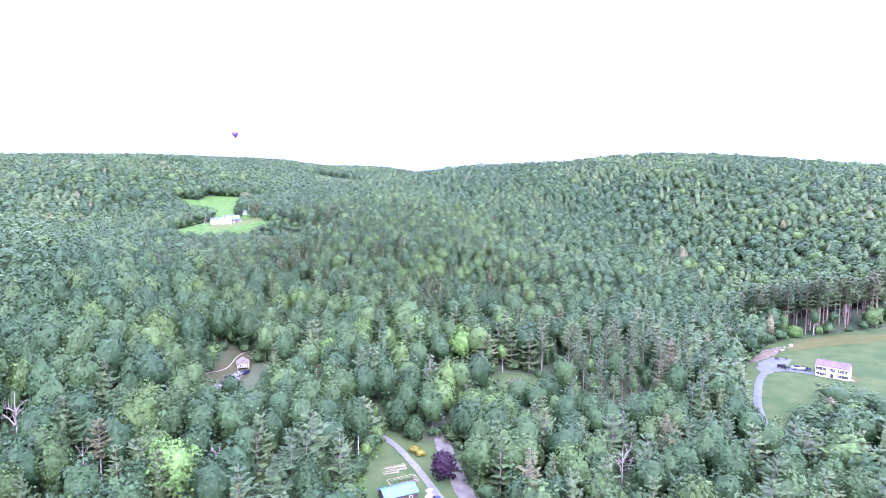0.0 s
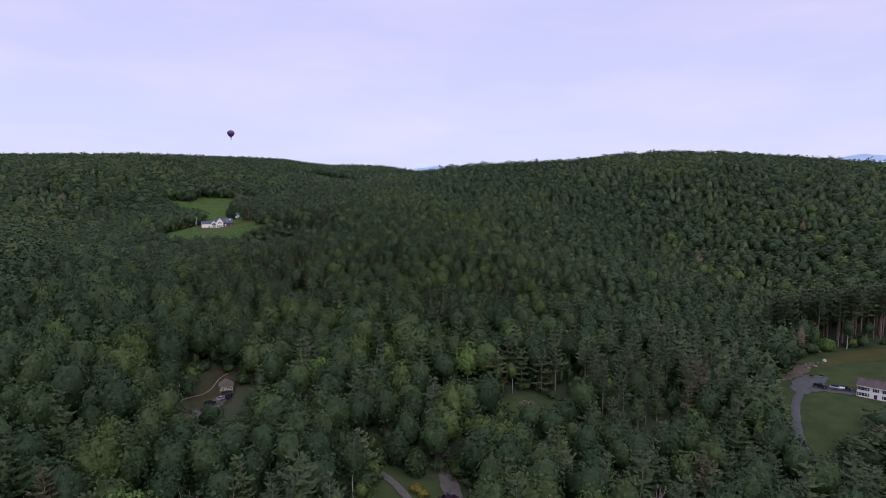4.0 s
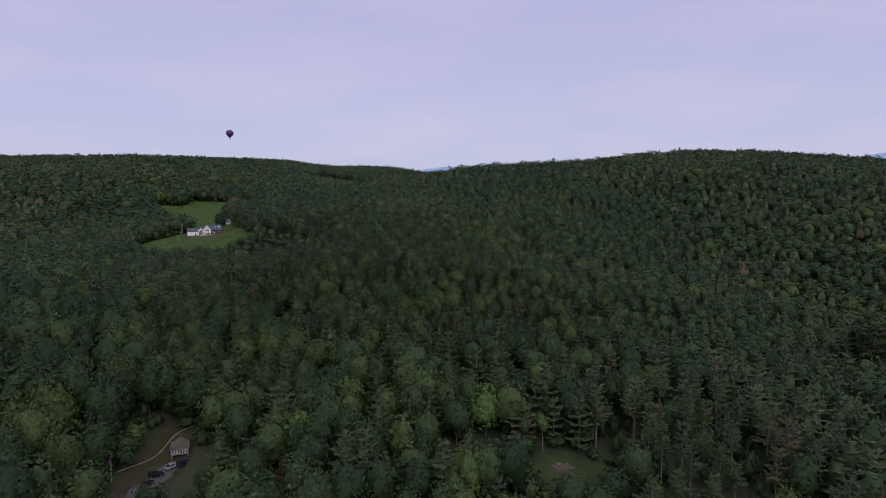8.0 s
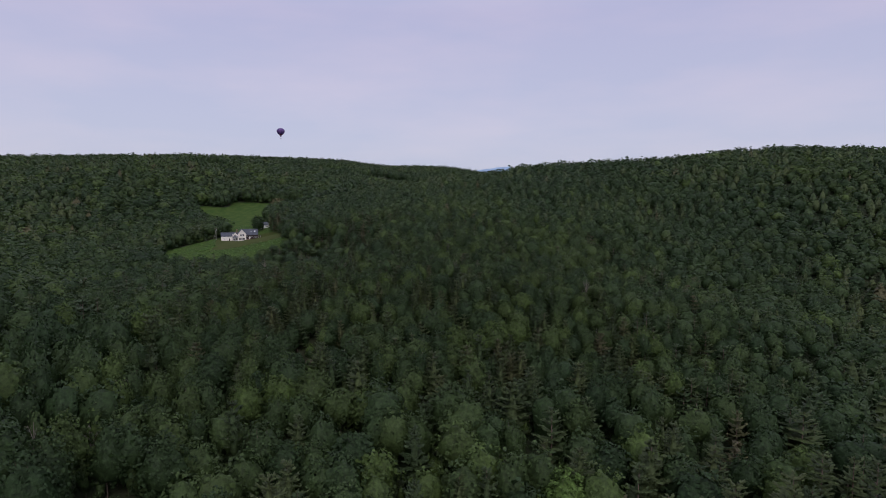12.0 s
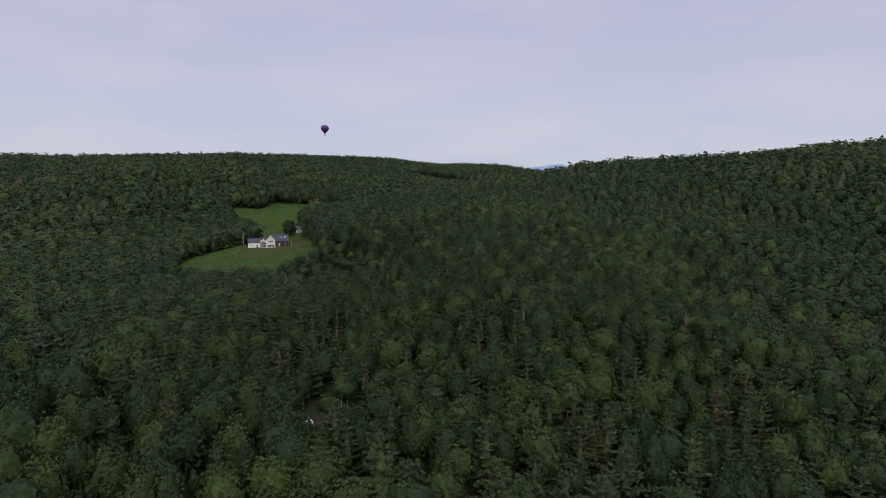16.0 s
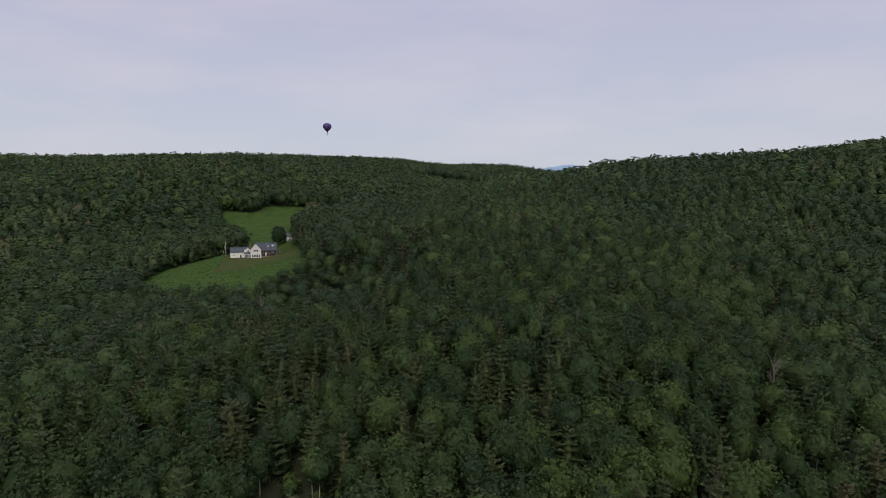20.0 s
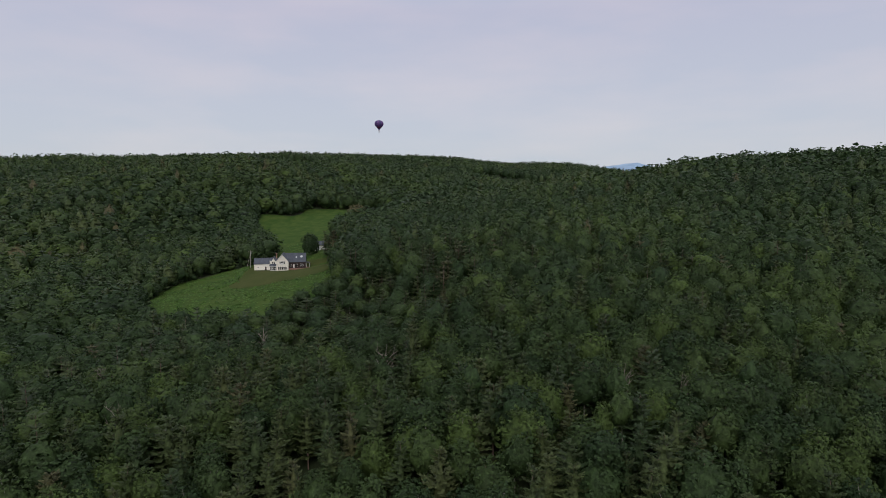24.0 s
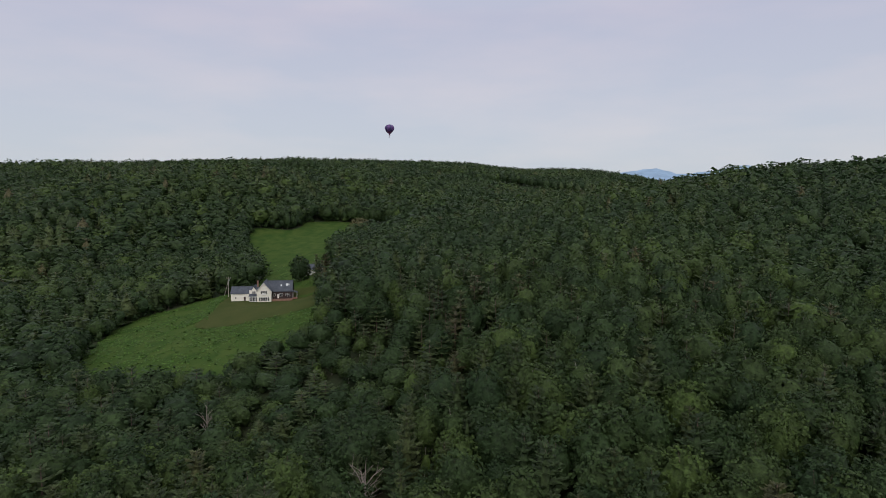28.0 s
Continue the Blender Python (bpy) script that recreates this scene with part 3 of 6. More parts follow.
    for p in c[3:3 + limbs]:
        wood.append(tapered([(0, 0.05, low), tuple(p * (0.4, 0.4, 0.7)), tuple(p * (0.8, 0.8, 0.95))], [tall * 0.009, tall * 0.006, 0.04], 4))
    return gather(pieces), gather(wood)


def blades(start, way, length, width):
    """Narrow feathery sprays of needles, each a kite that points along its way."""
    n = len(start)
    way = way / (np.linalg.norm(way, axis=1, keepdims=True) + 1e-9)
    across = np.cross(way, np.array((0, 0, 1.0)) + rng.normal(size=(n, 3)) * 0.35)
    across /= np.linalg.norm(across, axis=1, keepdims=True) + 1e-9
    l, w = length[:, None], width[:, None]
    dip = np.array((0, 0, -0.12)) * l
    v = np.stack([start, start + way * l * 0.5 + across * w + dip, start + way * l, start + way * l * 0.5 - across * w + dip], 1).reshape(-1, 3)
    k = np.arange(n)[:, None] * 4
    return v, np.concatenate([k + [0, 1, 2], k + [0, 2, 3]])


def frond(start, out, length, lift, wide, stations):
    """One level plume of needles: a feather with toothed edges that bends up towards its tip."""
    side = np.array((-out[1], out[0], 0.0))
    t = np.linspace(0.06, 1.0, stations + 1)
    spread = wide * np.sin(math.pi * t**0.75 * 0.93) * np.where(np.arange(stations + 1) % 2, 1.0, 0.55) * rng.uniform(0.75, 1.2, stations + 1)
    mid = start + out * (length * t)[:, None] + np.stack([0 * t, 0 * t, lift * t**1.4 + rng.normal(size=len(t)) * 0.10], -1)
    rows = [mid]
    for sign in (1, -1):
        edge = mid + side * (sign * spread)[:, None] + out * (0.18 * spread)[:, None]
        edge[:, 2] += rng.uniform(-0.45, 0.05, len(t)) * spread
        rows.append(edge)
    v, m, f = np.concatenate(rows), stations + 1, []
    for k in range(stations):
        f += [(k, k + 1, m + k + 1), (k, m + k + 1, m + k), (k, 2 * m + k + 1, k + 1), (k, 2 * m + k, 2 * m + k + 1)]
    face = np.tile(out * 0.5 + (0, 0, 0.8), (3 * m, 1)) + rng.normal(size=(3 * m, 3)) * 0.20
    face[m:2 * m] += side * 0.4
    face[2 * m:] -= side * 0.4
    return v, np.array(f), unit(face)


def pine(tall, wide, whorls, arms, sprays, size, bare=0.35, top=0.9, stations=6, solid=0.0):
    """A white pine: a straight bole and loose tiers of level, feathery plumes with shade between them."""
    z0, wood = tall * bare, [tapered([(0, 0, -0.6), (0.05, 0, tall * 0.5), (0, 0.05, tall * 0.97)], [tall * 0.013, tall * 0.010, 0.04])]
    step, st, wy, ln, wd, nr, pieces = (tall - z0) / whorls, [], [], [], [], [], []
    for i in range(whorls):
        f = (i + 0.25) / whorls
        z = z0 + (tall - z0) * f
        reach = wide * (1 - f**1.5 * top) * rng.uniform(0.78, 1.12) * (0.72 + 0.28 * min(1, f * 4))
        turn = rng.uniform(0, 6.28)
        for k in range(arms):
            a, q = turn + 6.283 * k / arms + rng.normal() * 0.3, reach * rng.uniform(0.6, 1.15)
            up, at = (rng.uniform(0.0, 0.20) + 0.40 * f**2) * q, np.array((0, 0, z + rng.uniform(-0.22, 0.22) * step))
            out, side = np.array((math.cos(a), math.sin(a), 0)), np.array((-math.sin(a), math.cos(a), 0))
            if limbs_seen(size):
                wood.append(tapered([tuple(at - (0, 0, 0.2)), tuple(at + out * q * 0.75 + (0, 0, up * 0.6 - 0.12))], [0.07, 0.03], 3))
            pieces.append(frond(at, out, q, up, (0.19 * q + 0.30) * (1.0 if stations > 4 else 1.3), stations))
            # side sprays that fork forward from the bough, the longest near its middle
            s = np.sort(rng.uniform(0.10, 1.0, sprays)) ** 0.62
            fork = np.where(np.arange(sprays) % 2, 1, -1) * rng.uniform(0.1, 1.0, sprays) * (1.15 - 0.5 * s)
            way = out * np.cos(fork)[:, None] + side * np.sin(fork)[:, None] + np.stack([0 * s, 0 * s, 0.16 + 0.20 * f + rng.normal(size=sprays) * 0.13], -1)
            st.append(at + out * (q * s)[:, None] * 0.88 + np.stack([0 * s, 0 * s, up * s**1.4 + 0.06 + rng.normal(size=sprays) * 0.12], -1))
            wy.append(way), ln.append((0.17 * q + size * 1.3) * rng.uniform(0.75, 1.25, sprays))
            wd.append(np.full(sprays, 0.48 * size + 0.03 * q) * rng.uniform(0.8, 1.2, sprays)), nr.append(np.tile(out * 0.45 + (0, 0, 0.75), (sprays, 1)) + rng.normal(size=(sprays, 3)) * 0.18)
    if solid:
        v = ICO[0] * rng.uniform(0.8, 1.15, (len(ICO[0]), 1))
        v[:, :2] *= (wide * solid * (0.95 - 0.6 * v[:, 2:]))
        v[:, 2] = z0 + (tall - z0) * (0.46 + 0.46 * v[:, 2])
        pieces.append((v, ICO[1], unit(ICO[0] + (0, 0, 0.4))))
    # the leader and its tip
    st.append(np.tile((0, 0, tall * 0.92), (6, 1)) + rng.normal(size=(6, 3)) * (0.15, 0.15, 0.4)), wy.append(rng.normal(size=(6, 3)) * 0.5 + (0, 0, 0.8)), ln.append(np.full(6, 0.6 + size * 0.9)), wd.append(np.full(6, 0.12 + size * 0.2)), nr.append(np.tile((0, 0, 1.0), (6, 1)))
    v, f = blades(np.concatenate(st), np.concatenate(wy), np.concatenate(ln), np.concatenate(wd))
    pieces.append((v, f, np.repeat(unit(np.concatenate(nr)), 4, axis=0)))
    return gather(pieces), gather(wood)


def limbs_seen(size):
    return size < 0.6


def bare_tree(tall, wide, arms):
    wood = [tapered([(0, 0, -0.5), (0.2, 0.1, tall * 0.35), (0, 0.3, tall * 0.75), (0.3, 0.2, tall)], [tall * 0.018, tall * 0.013, tall * 0.007, 0.03], 6)]
    for k in range(arms):
        a, z = k * 2.4 + rng.normal() * 0.3, tall * rng.uniform(0.28, 0.72)
        q, up = wide * rng.uniform(0.5, 1.0), tall * rng.uniform(0.12, 0.32)
        e = np.array((math.cos(a) * q, math.sin(a) * q, z + up))
        m = np.array((math.cos(a) * q * 0.45, math.sin(a) * q * 0.45, z + up * 0.62))
        wood.append(tapered([(0, 0.15, z), tuple(m), tuple(e)], [tall * 0.007, tall * 0.005, 0.025], 4))
        for j in range(3):
            wood.append(tapered([tuple(m + (e - m) * 0.3 * j), tuple(m + (e - m) * 0.3 * j + rng.normal(size=3) * wide * 0.22 + (0, 0, wide * 0.25))], [0.06, 0.02], 3))
    return gather(wood)


def raw_mesh(name, v, f, mats, slots=None, tone=None, soft=None):
    me = bpy.data.meshes.new(name)
    me.vertices.add(len(v)), me.loops.add(3 * len(f)), me.polygons.add(len(f))
    me.vertices.foreach_set("co", np.ascontiguousarray(v, np.float32).ravel())
    me.loops.foreach_set("vertex_index", np.ascontiguousarray(f, np.int32).ravel())
    me.polygons.foreach_set("loop_start", np.arange(0, 3 * len(f), 3, dtype=np.int32))
    for m in mats:
        me.materials.append(m)
    if slots is not None:
        me.polygons.foreach_set("material_index", slots.astype(np.int32))
    if tone is not None:
        me.attributes.new("tone", "FLOAT", "POINT").data.foreach_set("value", tone.astype(np.float32))
    if soft is not None:
        me.attributes.new("custom_normal", "FLOAT_VECTOR", "POINT").data.foreach_set("vector", np.ascontiguousarray(soft, np.float32).ravel())
    me.update(calc_edges=True)
    return me


def mesh_of(name, data, mats):
    return raw_mesh(name, data[0], data[1], mats, soft=data[2])


# the kinds, from full detail to the smallest
N_SHAPES = 5
BROAD = [[broadleaf(20, rng.uniform(6.2, 7.6), rng.integers(170, 220), 12, 0.37, 3, rng.uniform(0.06, 0.22), 0.32, 0.79) for _ in range(N_SHAPES + 5)],
         [broadleaf(20, rng.uniform(6.2, 7.6), rng.integers(70, 96), 7, 0.52, 0, rng.uniform(0.06, 0.24), 0.32, 0.80) for _ in range(N_SHAPES + 5)],
         [broadleaf(20, rng.uniform(5.8, 7.4), 42, 4, 0.85, 0, 0.12, rng.uniform(0.1, 0.5), 0.76) for _ in range(N_SHAPES + 5)],
         [broadleaf(17, rng.uniform(5.8, 7.4), 26, 4, 1.15, 0, 0.04, rng.uniform(0.1, 0.5), 0.80) for _ in range(N_SHAPES + 7)]]
PINE = [[pine(21, rng.uniform(5.8, 7.4), rng.integers(8, 11), 6, 10, 0.48, rng.uniform(0.12, 0.28), 0.88, 6, 0.22) for _ in range(N_SHAPES + 4)],
        [pine(20, rng.uniform(6.2, 7.6), 7, 6, 4, 0.74, 0.10, 0.86, 3) for _ in range(N_SHAPES + 3)],
        [pine(20, 7.0, 6, 5, 1, 1.1, 0.06, 0.85, 3, 0.45) for _ in range(N_SHAPES)],
        [pine(18.5, rng.uniform(5.2, 6.6), 5, 5, 1, 1.2, 0.06, 0.88, 2, 0.6) for _ in range(N_SHAPES + 2)]]
TALLPINE = [[pine(25, rng.uniform(4.2, 5.6), 7, 6, 10, 0.48, rng.uniform(0.42, 0.56), 0.70, 6) for _ in range(N_SHAPES + 2)], [pine(25, 5.0, 6, 5, 4, 0.74, 0.48, 0.70, 4) for _ in range(N_SHAPES)]]
# slender young trees of the hillside, with pale stems
SLENDER = [[broadleaf(20, rng.uniform(5.0, 6.2), rng.integers(110, 150), 11, 0.37, 3, rng.uniform(0.22, 0.38), 0.5, 0.77) for _ in range(N_SHAPES + 2)],
           [broadleaf(20, rng.uniform(5.0, 6.2), rng.integers(48, 66), 7, 0.52, 0, rng.uniform(0.20, 0.34), 0.5, 0.78) for _ in range(N_SHAPES)]]


def joined(name, spots, kinds, leaf, bark, label):
    """One mesh of many trees. spots: rows of x, y, z, turn, height factor, width factor, tone."""
    if not len(spots):
        return None
    vs, fs, ns, sl, tn, k = [], [], [], [], [], 0
    for i, (x, y, z, a, s, w, tone) in enumerate(spots):
        for slot, (v, f, n) in enumerate(kinds[i % len(kinds)]):
            c, q = math.cos(a), math.sin(a)
            ns.append(np.stack([n[:, 0] * c - n[:, 1] * q, n[:, 0] * q + n[:, 1] * c, n[:, 2]], -1))
            c, q = c * w, q * w
            vs.append(np.stack([v[:, 0] * c - v[:, 1] * q + x, v[:, 0] * q + v[:, 1] * c + y, v[:, 2] * s + z], -1))
            fs.append(f + k), sl.append(np.full(len(f), slot)), tn.append(np.full(len(v), tone))
            k += len(v)
    me = raw_mesh(name, np.concatenate(vs), np.concatenate(fs), [leaf, bark], np.concatenate(sl), np.concatenate(tn), np.concatenate(ns))
    return tagged(new(name, me), label, "trees", kind="stuff")


def single(name, crown, wood, leaf, bark, m, label, group=""):
    t = thing(name, m, label, "tree", group)
    for kind, data, mat in (("trunk", wood, bark), ("crown", crown, leaf)):
        if data is not None:
            ob = new(kind, mesh_of(kind, data, [mat]))
            ob.parent = t
    return t


def wavy(x, y, q):
    return np.sin(x / q + 1.3 * np.sin(y / q * 0.7 + 1.1)) * np.sin(y / q * 0.83 + 0.9 * np.sin(x / q * 1.21))


def scatter(step, x0, x1, y0, y1):
    """Loosely spaced points over a box, on a skewed and shaken grid."""
    c, q = math.cos(0.47), math.sin(0.47)
    mx, my, far = (x0 + x1) / 2, (y0 + y1) / 2, math.hypot(x1 - x0, y1 - y0) / 2
    gx, gy = np.meshgrid(np.arange(-far, far, step), np.arange(-far, far, step))
    gx = gx.ravel() + rng.uniform(-0.36, 0.36, gx.size) * step + (np.round(gy.ravel() / step) % 2) * step / 2
    gy = gy.ravel() + rng.uniform(-0.36, 0.36, gy.size) * step
    x, y = gx * c - gy * q + mx, gx * q + gy * c + my
    ok = (x > x0) & (x < x1) & (y > y0) & (y < y1)
    return x[ok], y[ok]


# how near the stretch of valley and hillside that is flown over, high up, is seen: nothing that lies steeply below it counts
LINE = np.stack([np.linspace(0, -26, 13), np.linspace(0, 374, 13), np.linspace(105, 121, 13)], -1)


def reach_of(x, y):
    dx, dy, up = x[:, None] - LINE[None, :, 0], y[:, None] - LINE[None, :, 1], LINE[None, :, 2] - heights(x, y)[:, None] - 16
    far = np.hypot(dx, dy)
    return np.where((dy > 30) & (far > 1.65 * up) & (np.abs(dx + dy * 0.10) < 0.95 * dy + 15), far, 9999).min(1)


ROADS = [([(40, 120), (30, 160), (22, 190), (18, 213), (15.5, 230)], 4.2), ([(22, 176), (8, 202), (-3.5, 226.5), (-12, 236), (-18, 240)], 3.2),
         ([(142, 206), (152, 236), (166, 264), (186, 290)], 5.5)]


def open_ground(x, y, margin=0.0):
    shut = np.zeros(len(x), bool)
    for poly in CLEARINGS:
        shut |= inside(x, y, rounded(poly))
        if margin:
            for dx, dy in ((margin, 0), (-margin, 0), (0, margin), (0, -margin)):
                shut |= inside(x + dx, y + dy, rounded(poly))
    for pts, w in ROADS:
        for (ax, ay), (bx, by) in zip(pts, pts[1:]):
            t = np.clip(((x - ax) * (bx - ax) + (y - ay) * (by - ay)) / ((bx - ax) ** 2 + (by - ay) ** 2), 0, 1)
            shut |= np.hypot(x - ax - t * (bx - ax), y - ay - t * (by - ay)) < w
    # keep the houses on the ridge and in the valley free
    for hx, hy, r in ((-393, 1040, 13), (-178, 659, 9), (-385, 1012, 6)):
        shut |= np.hypot(x - hx, y - hy) < r
    return shut


def stand(step, x0, x1, y0, y1, near, far, margin=2.5):
    x, y = scatter(step, x0, x1, y0, y1)
    d = reach_of(x, y)
    keep = (d >= near) & (d < far) & ~open_ground(x, y, margin)
    return x[keep], y[keep], d[keep]


YOUNG = [(-112, 518, 44, 40, 0.52), (-190, 492, 50, 32, 0.24), (216, 226, 55, 24, 0.66), (172, 226, 22, 18, 0.66), (158, 218, 14, 16, 0.7), (-70, 246, 19, 28, 0.5), (50, 252, 30, 17, 0.32), (98, 250, 26, 13, 0.34), (28, 290, 9, 18, 0.5), (-1, 186, 12, 14, 0.6), (-62, 150, 9, 20, 0.4), (-3, 148, 14, 14, 0.65), (-232, 560, 30, 22, 0.30)]


def spots_of(x, y, low=0.8, high=1.2):
    n = len(x)
    # stands of older and younger trees
    age = 1.0 + 0.08 * wavy(x, y, 37.0)
    s = rng.uniform(low, high, n) * age
    # the hillside wood is younger and closer than the valley's
    hill = 1 / (1 + np.exp(-(y - 365) / 14))
    hill = hill * np.clip((900 - y) / 200, 0, 1)
    broad = s * (1 - (0.28 - 0.12 * np.clip((-70 - x) / 60, 0, 1)) * hill)
    s = s * (1 - 0.30 * hill)
    # young growth below the open ground, old trees on the bank over the garage
    small = np.zeros(n)
    for cx, cy, rx, ry, much in YOUNG:
        small = np.maximum(small, much * np.exp(-((((x - cx) / rx) ** 2 + ((y - cy) / ry) ** 2) ** 2)))
    broad = broad * (1 - 0.40 * small)
    s = s * (1 - small) * (1 + 0.30 * np.exp(-(((x + 130) / 40) ** 2 + ((y - 290) / 110) ** 2)))
    tone = np.clip(0.38 + 0.24 * wavy(x, y, 61.0) + rng.normal(size=n) * 0.30, 0, 1)
    return np.stack([x, y, heights(x, y) - 0.2, rng.uniform(0, 6.28, n), s, broad * rng.uniform(0.78, 1.16, n), tone], -1)


def in_grove(x, y):
    """The stand of tall pines beside the glade, and the one above the white house."""
    return (((x - 114) / 48) ** 2 + ((y - 283) / 33) ** 2 < 1) | (((x - 268) / 52) ** 2 + ((y - 358) / 17) ** 2 < 1)


def is_pine(x, y):
    p = 0.22 + 0.30 * wavy(x + 40, y - 20, 83.0)
    p = np.where((y > 380) & (x > -60) & (y < 800), p * 0.55, p)
    p = np.where((y > 440) & (x > 90) & (y < 900), 0.26 + 0.24 * wavy(x, y, 31.0), p)
    p = p + 0.55 * np.exp(-(((x - 120) / 70) ** 2 + ((y - 300) / 60) ** 2)) - 0.25 * np.exp(-(((x + 20) / 60) ** 2 + ((y - 235) / 40) ** 2))
    p = p + 0.12 * np.exp(-(((x - 40) / 90) ** 2 + ((y - 400) / 60) ** 2)) + 0.3 * np.exp(-(((x + 80) / 35) ** 2 + ((y - 420) / 40) ** 2))
    p = p + 0.22 * np.exp(-(((x - 150) / 90) ** 2 + ((y - 400) / 80) ** 2)) + 0.4 * np.exp(-(((x - 260) / 60) ** 2 + ((y - 365) / 30) ** 2))
    p = p + 0.35 * np.exp(-(((x + 240) / 24) ** 2 + ((y - 600) / 50) ** 2)) + 0.5 * np.exp(-(((x + 310) / 80) ** 2 + ((y - 885) / 32) ** 2))
    p = np.where(in_grove(x, y), 0.92, p)
    return rng.uniform(size=len(x)) < p


# special trees stand here, the wood keeps clear of them
GAPS = [(5, 233, 5), (-3, 240, 5), (-163, 596, 9), (159, 233, 7), (152, 220, 7), (-69, 254, 6), (-69, 268, 6), (-67, 261, 6), (-70, 278, 5), (-82, 249, 5), (-154, 629, 5)]
LONE = [(-69, 173, 6), (31, 306, 8), (27, 290, 7), (25, 279, 5), (-35, 251, 6), (-38, 265, 4), (-125, 191, 6), (77, 194, 6), (-60, 187, 5), (-93, 176, 5), (-36, 283, 6), (14.2, 203, 5), (-7, 455, 3)]
SNAGS = [(7.4, 458, 2.5), (-103, 304, 3), (-116, 300, 3), (-110, 333, 3), (-146, 453, 2.5), (-119, 493, 2.5), (-121, 432, 3), (61, 438, 2.5), (-67, 469, 4), (-208, 792, 9), (-177, 644, 7), (-64, 366, 6), (-58.6, 366, 5), (99, 208, 4)]
SPECIAL = GAPS + LONE + SNAGS


def clear_of(x, y):
    ok = np.ones(len(x), bool)
    for a, b, r in SPECIAL:
        ok &= np.hypot(x - a, y - b) > r
    return ok


lower, upper = stand(10.8, -330, 330, 40, 365, 0, 230), stand(6.5, -330, 330, 365, 720, 0, 225)
x, y, d = (np.concatenate(p) for p in zip(lower, upper))
ok = clear_of(x, y)
x, y, d = x[ok], y[ok], d[ok]
pines = is_pine(x, y)
grove = pines & in_grove(x, y)
slender = ~pines & (rng.uniform(size=len(x)) < np.where((y > 365) & (x > -120), 0.34, 0.07))
SHARE = 300


def near_wood(sel, kinds, kinds2, leaf1, leaf, bark, name, label, label2, low, high):
    """The trees of one kind that are seen closest to as single trees, the rest of them joined."""
    xs, ys, ds = x[sel], y[sel], d[sel]
    order = np.argsort(ds)
    first, rest = order[:SHARE], order[SHARE:]
    meshes = [(mesh_of("crown", c, [leaf1]), mesh_of("trunk", w, [bark])) for c, w in kinds]
    for i, (px, py, pz, a, s, w, _) in enumerate(spots_of(xs[first], ys[first], low, high)):
        t = thing(name, Matrix.LocRotScale((px, py, pz), Euler((0, 0, a)), (w, w, s)), label, "tree", name + "s of the wood")
        for kind, me in zip(("crown", "trunk"), meshes[i % len(meshes)]):
            new(kind, me).parent = t
    joined("woods", spots_of(xs[rest], ys[rest], low, high), kinds2, leaf, bark, label2)


near_wood(slender, SLENDER[0], SLENDER[1], M_LEAF1, M_LEAF, M_BIRCH, "slender_tree", "slender young tree with a pale stem in the wood", "slender young broad-leaved trees with pale stems", 0.88, 1.15)
near_wood(~pines & ~slender, BROAD[0], BROAD[1], M_LEAF1, M_LEAF, M_BARK, "broadleaf_tree", "broad-leaved tree with a full dark green crown in the wood", "dense dark green broad-leaved woods on a hillside", 0.84, 1.14)
near_wood(pines & ~grove, PINE[0], PINE[1], M_PINE1, M_PINE, M_PINEBARK, "white_pine", "white pine with feathery tiers of grey-green needles", "dark grey-green white pines scattered through the woods", 0.88, 1.18)
near_wood(grove, TALLPINE[0], TALLPINE[1], M_PINE1, M_PINE, M_PINEBARK, "tall_pine", "tall pine with a bare reddish trunk and a high crown", "stand of tall bare-trunked pines", 0.85, 1.1)
x, y = scatter(6.8, 205, 330, 338, 382)
ok = in_grove(x, y) & (y > 335) & (reach_of(x, y) >= 225) & ~open_ground(x, y, 2.0)
joined("woods", spots_of(x[ok], y[ok], 1.15, 1.45), TALLPINE[0], M_PINE, M_PINEBARK, "tall bare-trunked pines along the lawn's upper edge")
for name, step, box, near, far, level, lo, hi in (("woods", 8.2, (-480, 480, 40, 900), 225, 400, 2, 0.78, 1.08), ("woods", 9.4, (-760, 760, 100, 1000), 400, 640, 3, 0.8, 1.2),
                                                   ("woods", 11.3, (-1250, 1250, 100, 1350), 640, 1120, 3, 0.75, 1.10), ("woods", 16.0, (-1000, 500, 1250, 2150), 1120, 1900, 3, 1.0, 1.35)):
    x, y, d = stand(step, *box, near, far, 2.0)
    ok = clear_of(x, y) & ~(in_grove(x, y) & (y > 335))
    x, y = x[ok], y[ok]
    pines = is_pine(x, y)
    far_leaf, far_pine = spots_of(x[~pines], y[~pines], lo, hi), spots_of(x[pines], y[pines], lo, hi)
    for sp in (far_leaf, far_pine):
        sp[:, 5] *= (1.32 if level == 3 else 1.24) * rng.uniform(0.72, 1.22, len(sp))
    joined(name, far_leaf, BROAD[level], M_LEAF, M_BARK, "dense broad-leaved woods covering the hills")
    joined(name, far_pine, PINE[level], M_PINE, M_PINEBARK, "dark pines standing among the hillside woods")
# the wood goes on behind and beside
x, y = scatter(11.0, -420, 420, -330, 330)
ok = (reach_of(x, y) > 9000) & ~open_ground(x, y, 2.5) & (np.hypot(x, y + 60) < 400)
x, y = x[ok], y[ok]
pines = is_pine(x, y)
joined("woods", spots_of(x[~pines], y[~pines], 0.85, 1.3), BROAD[3], M_LEAF, M_BARK, "broad-leaved woods of the valley floor")
joined("woods", spots_of(x[pines], y[pines], 0.85, 1.2), PINE[3], M_PINE, M_PINEBARK, "pines of the valley floor")
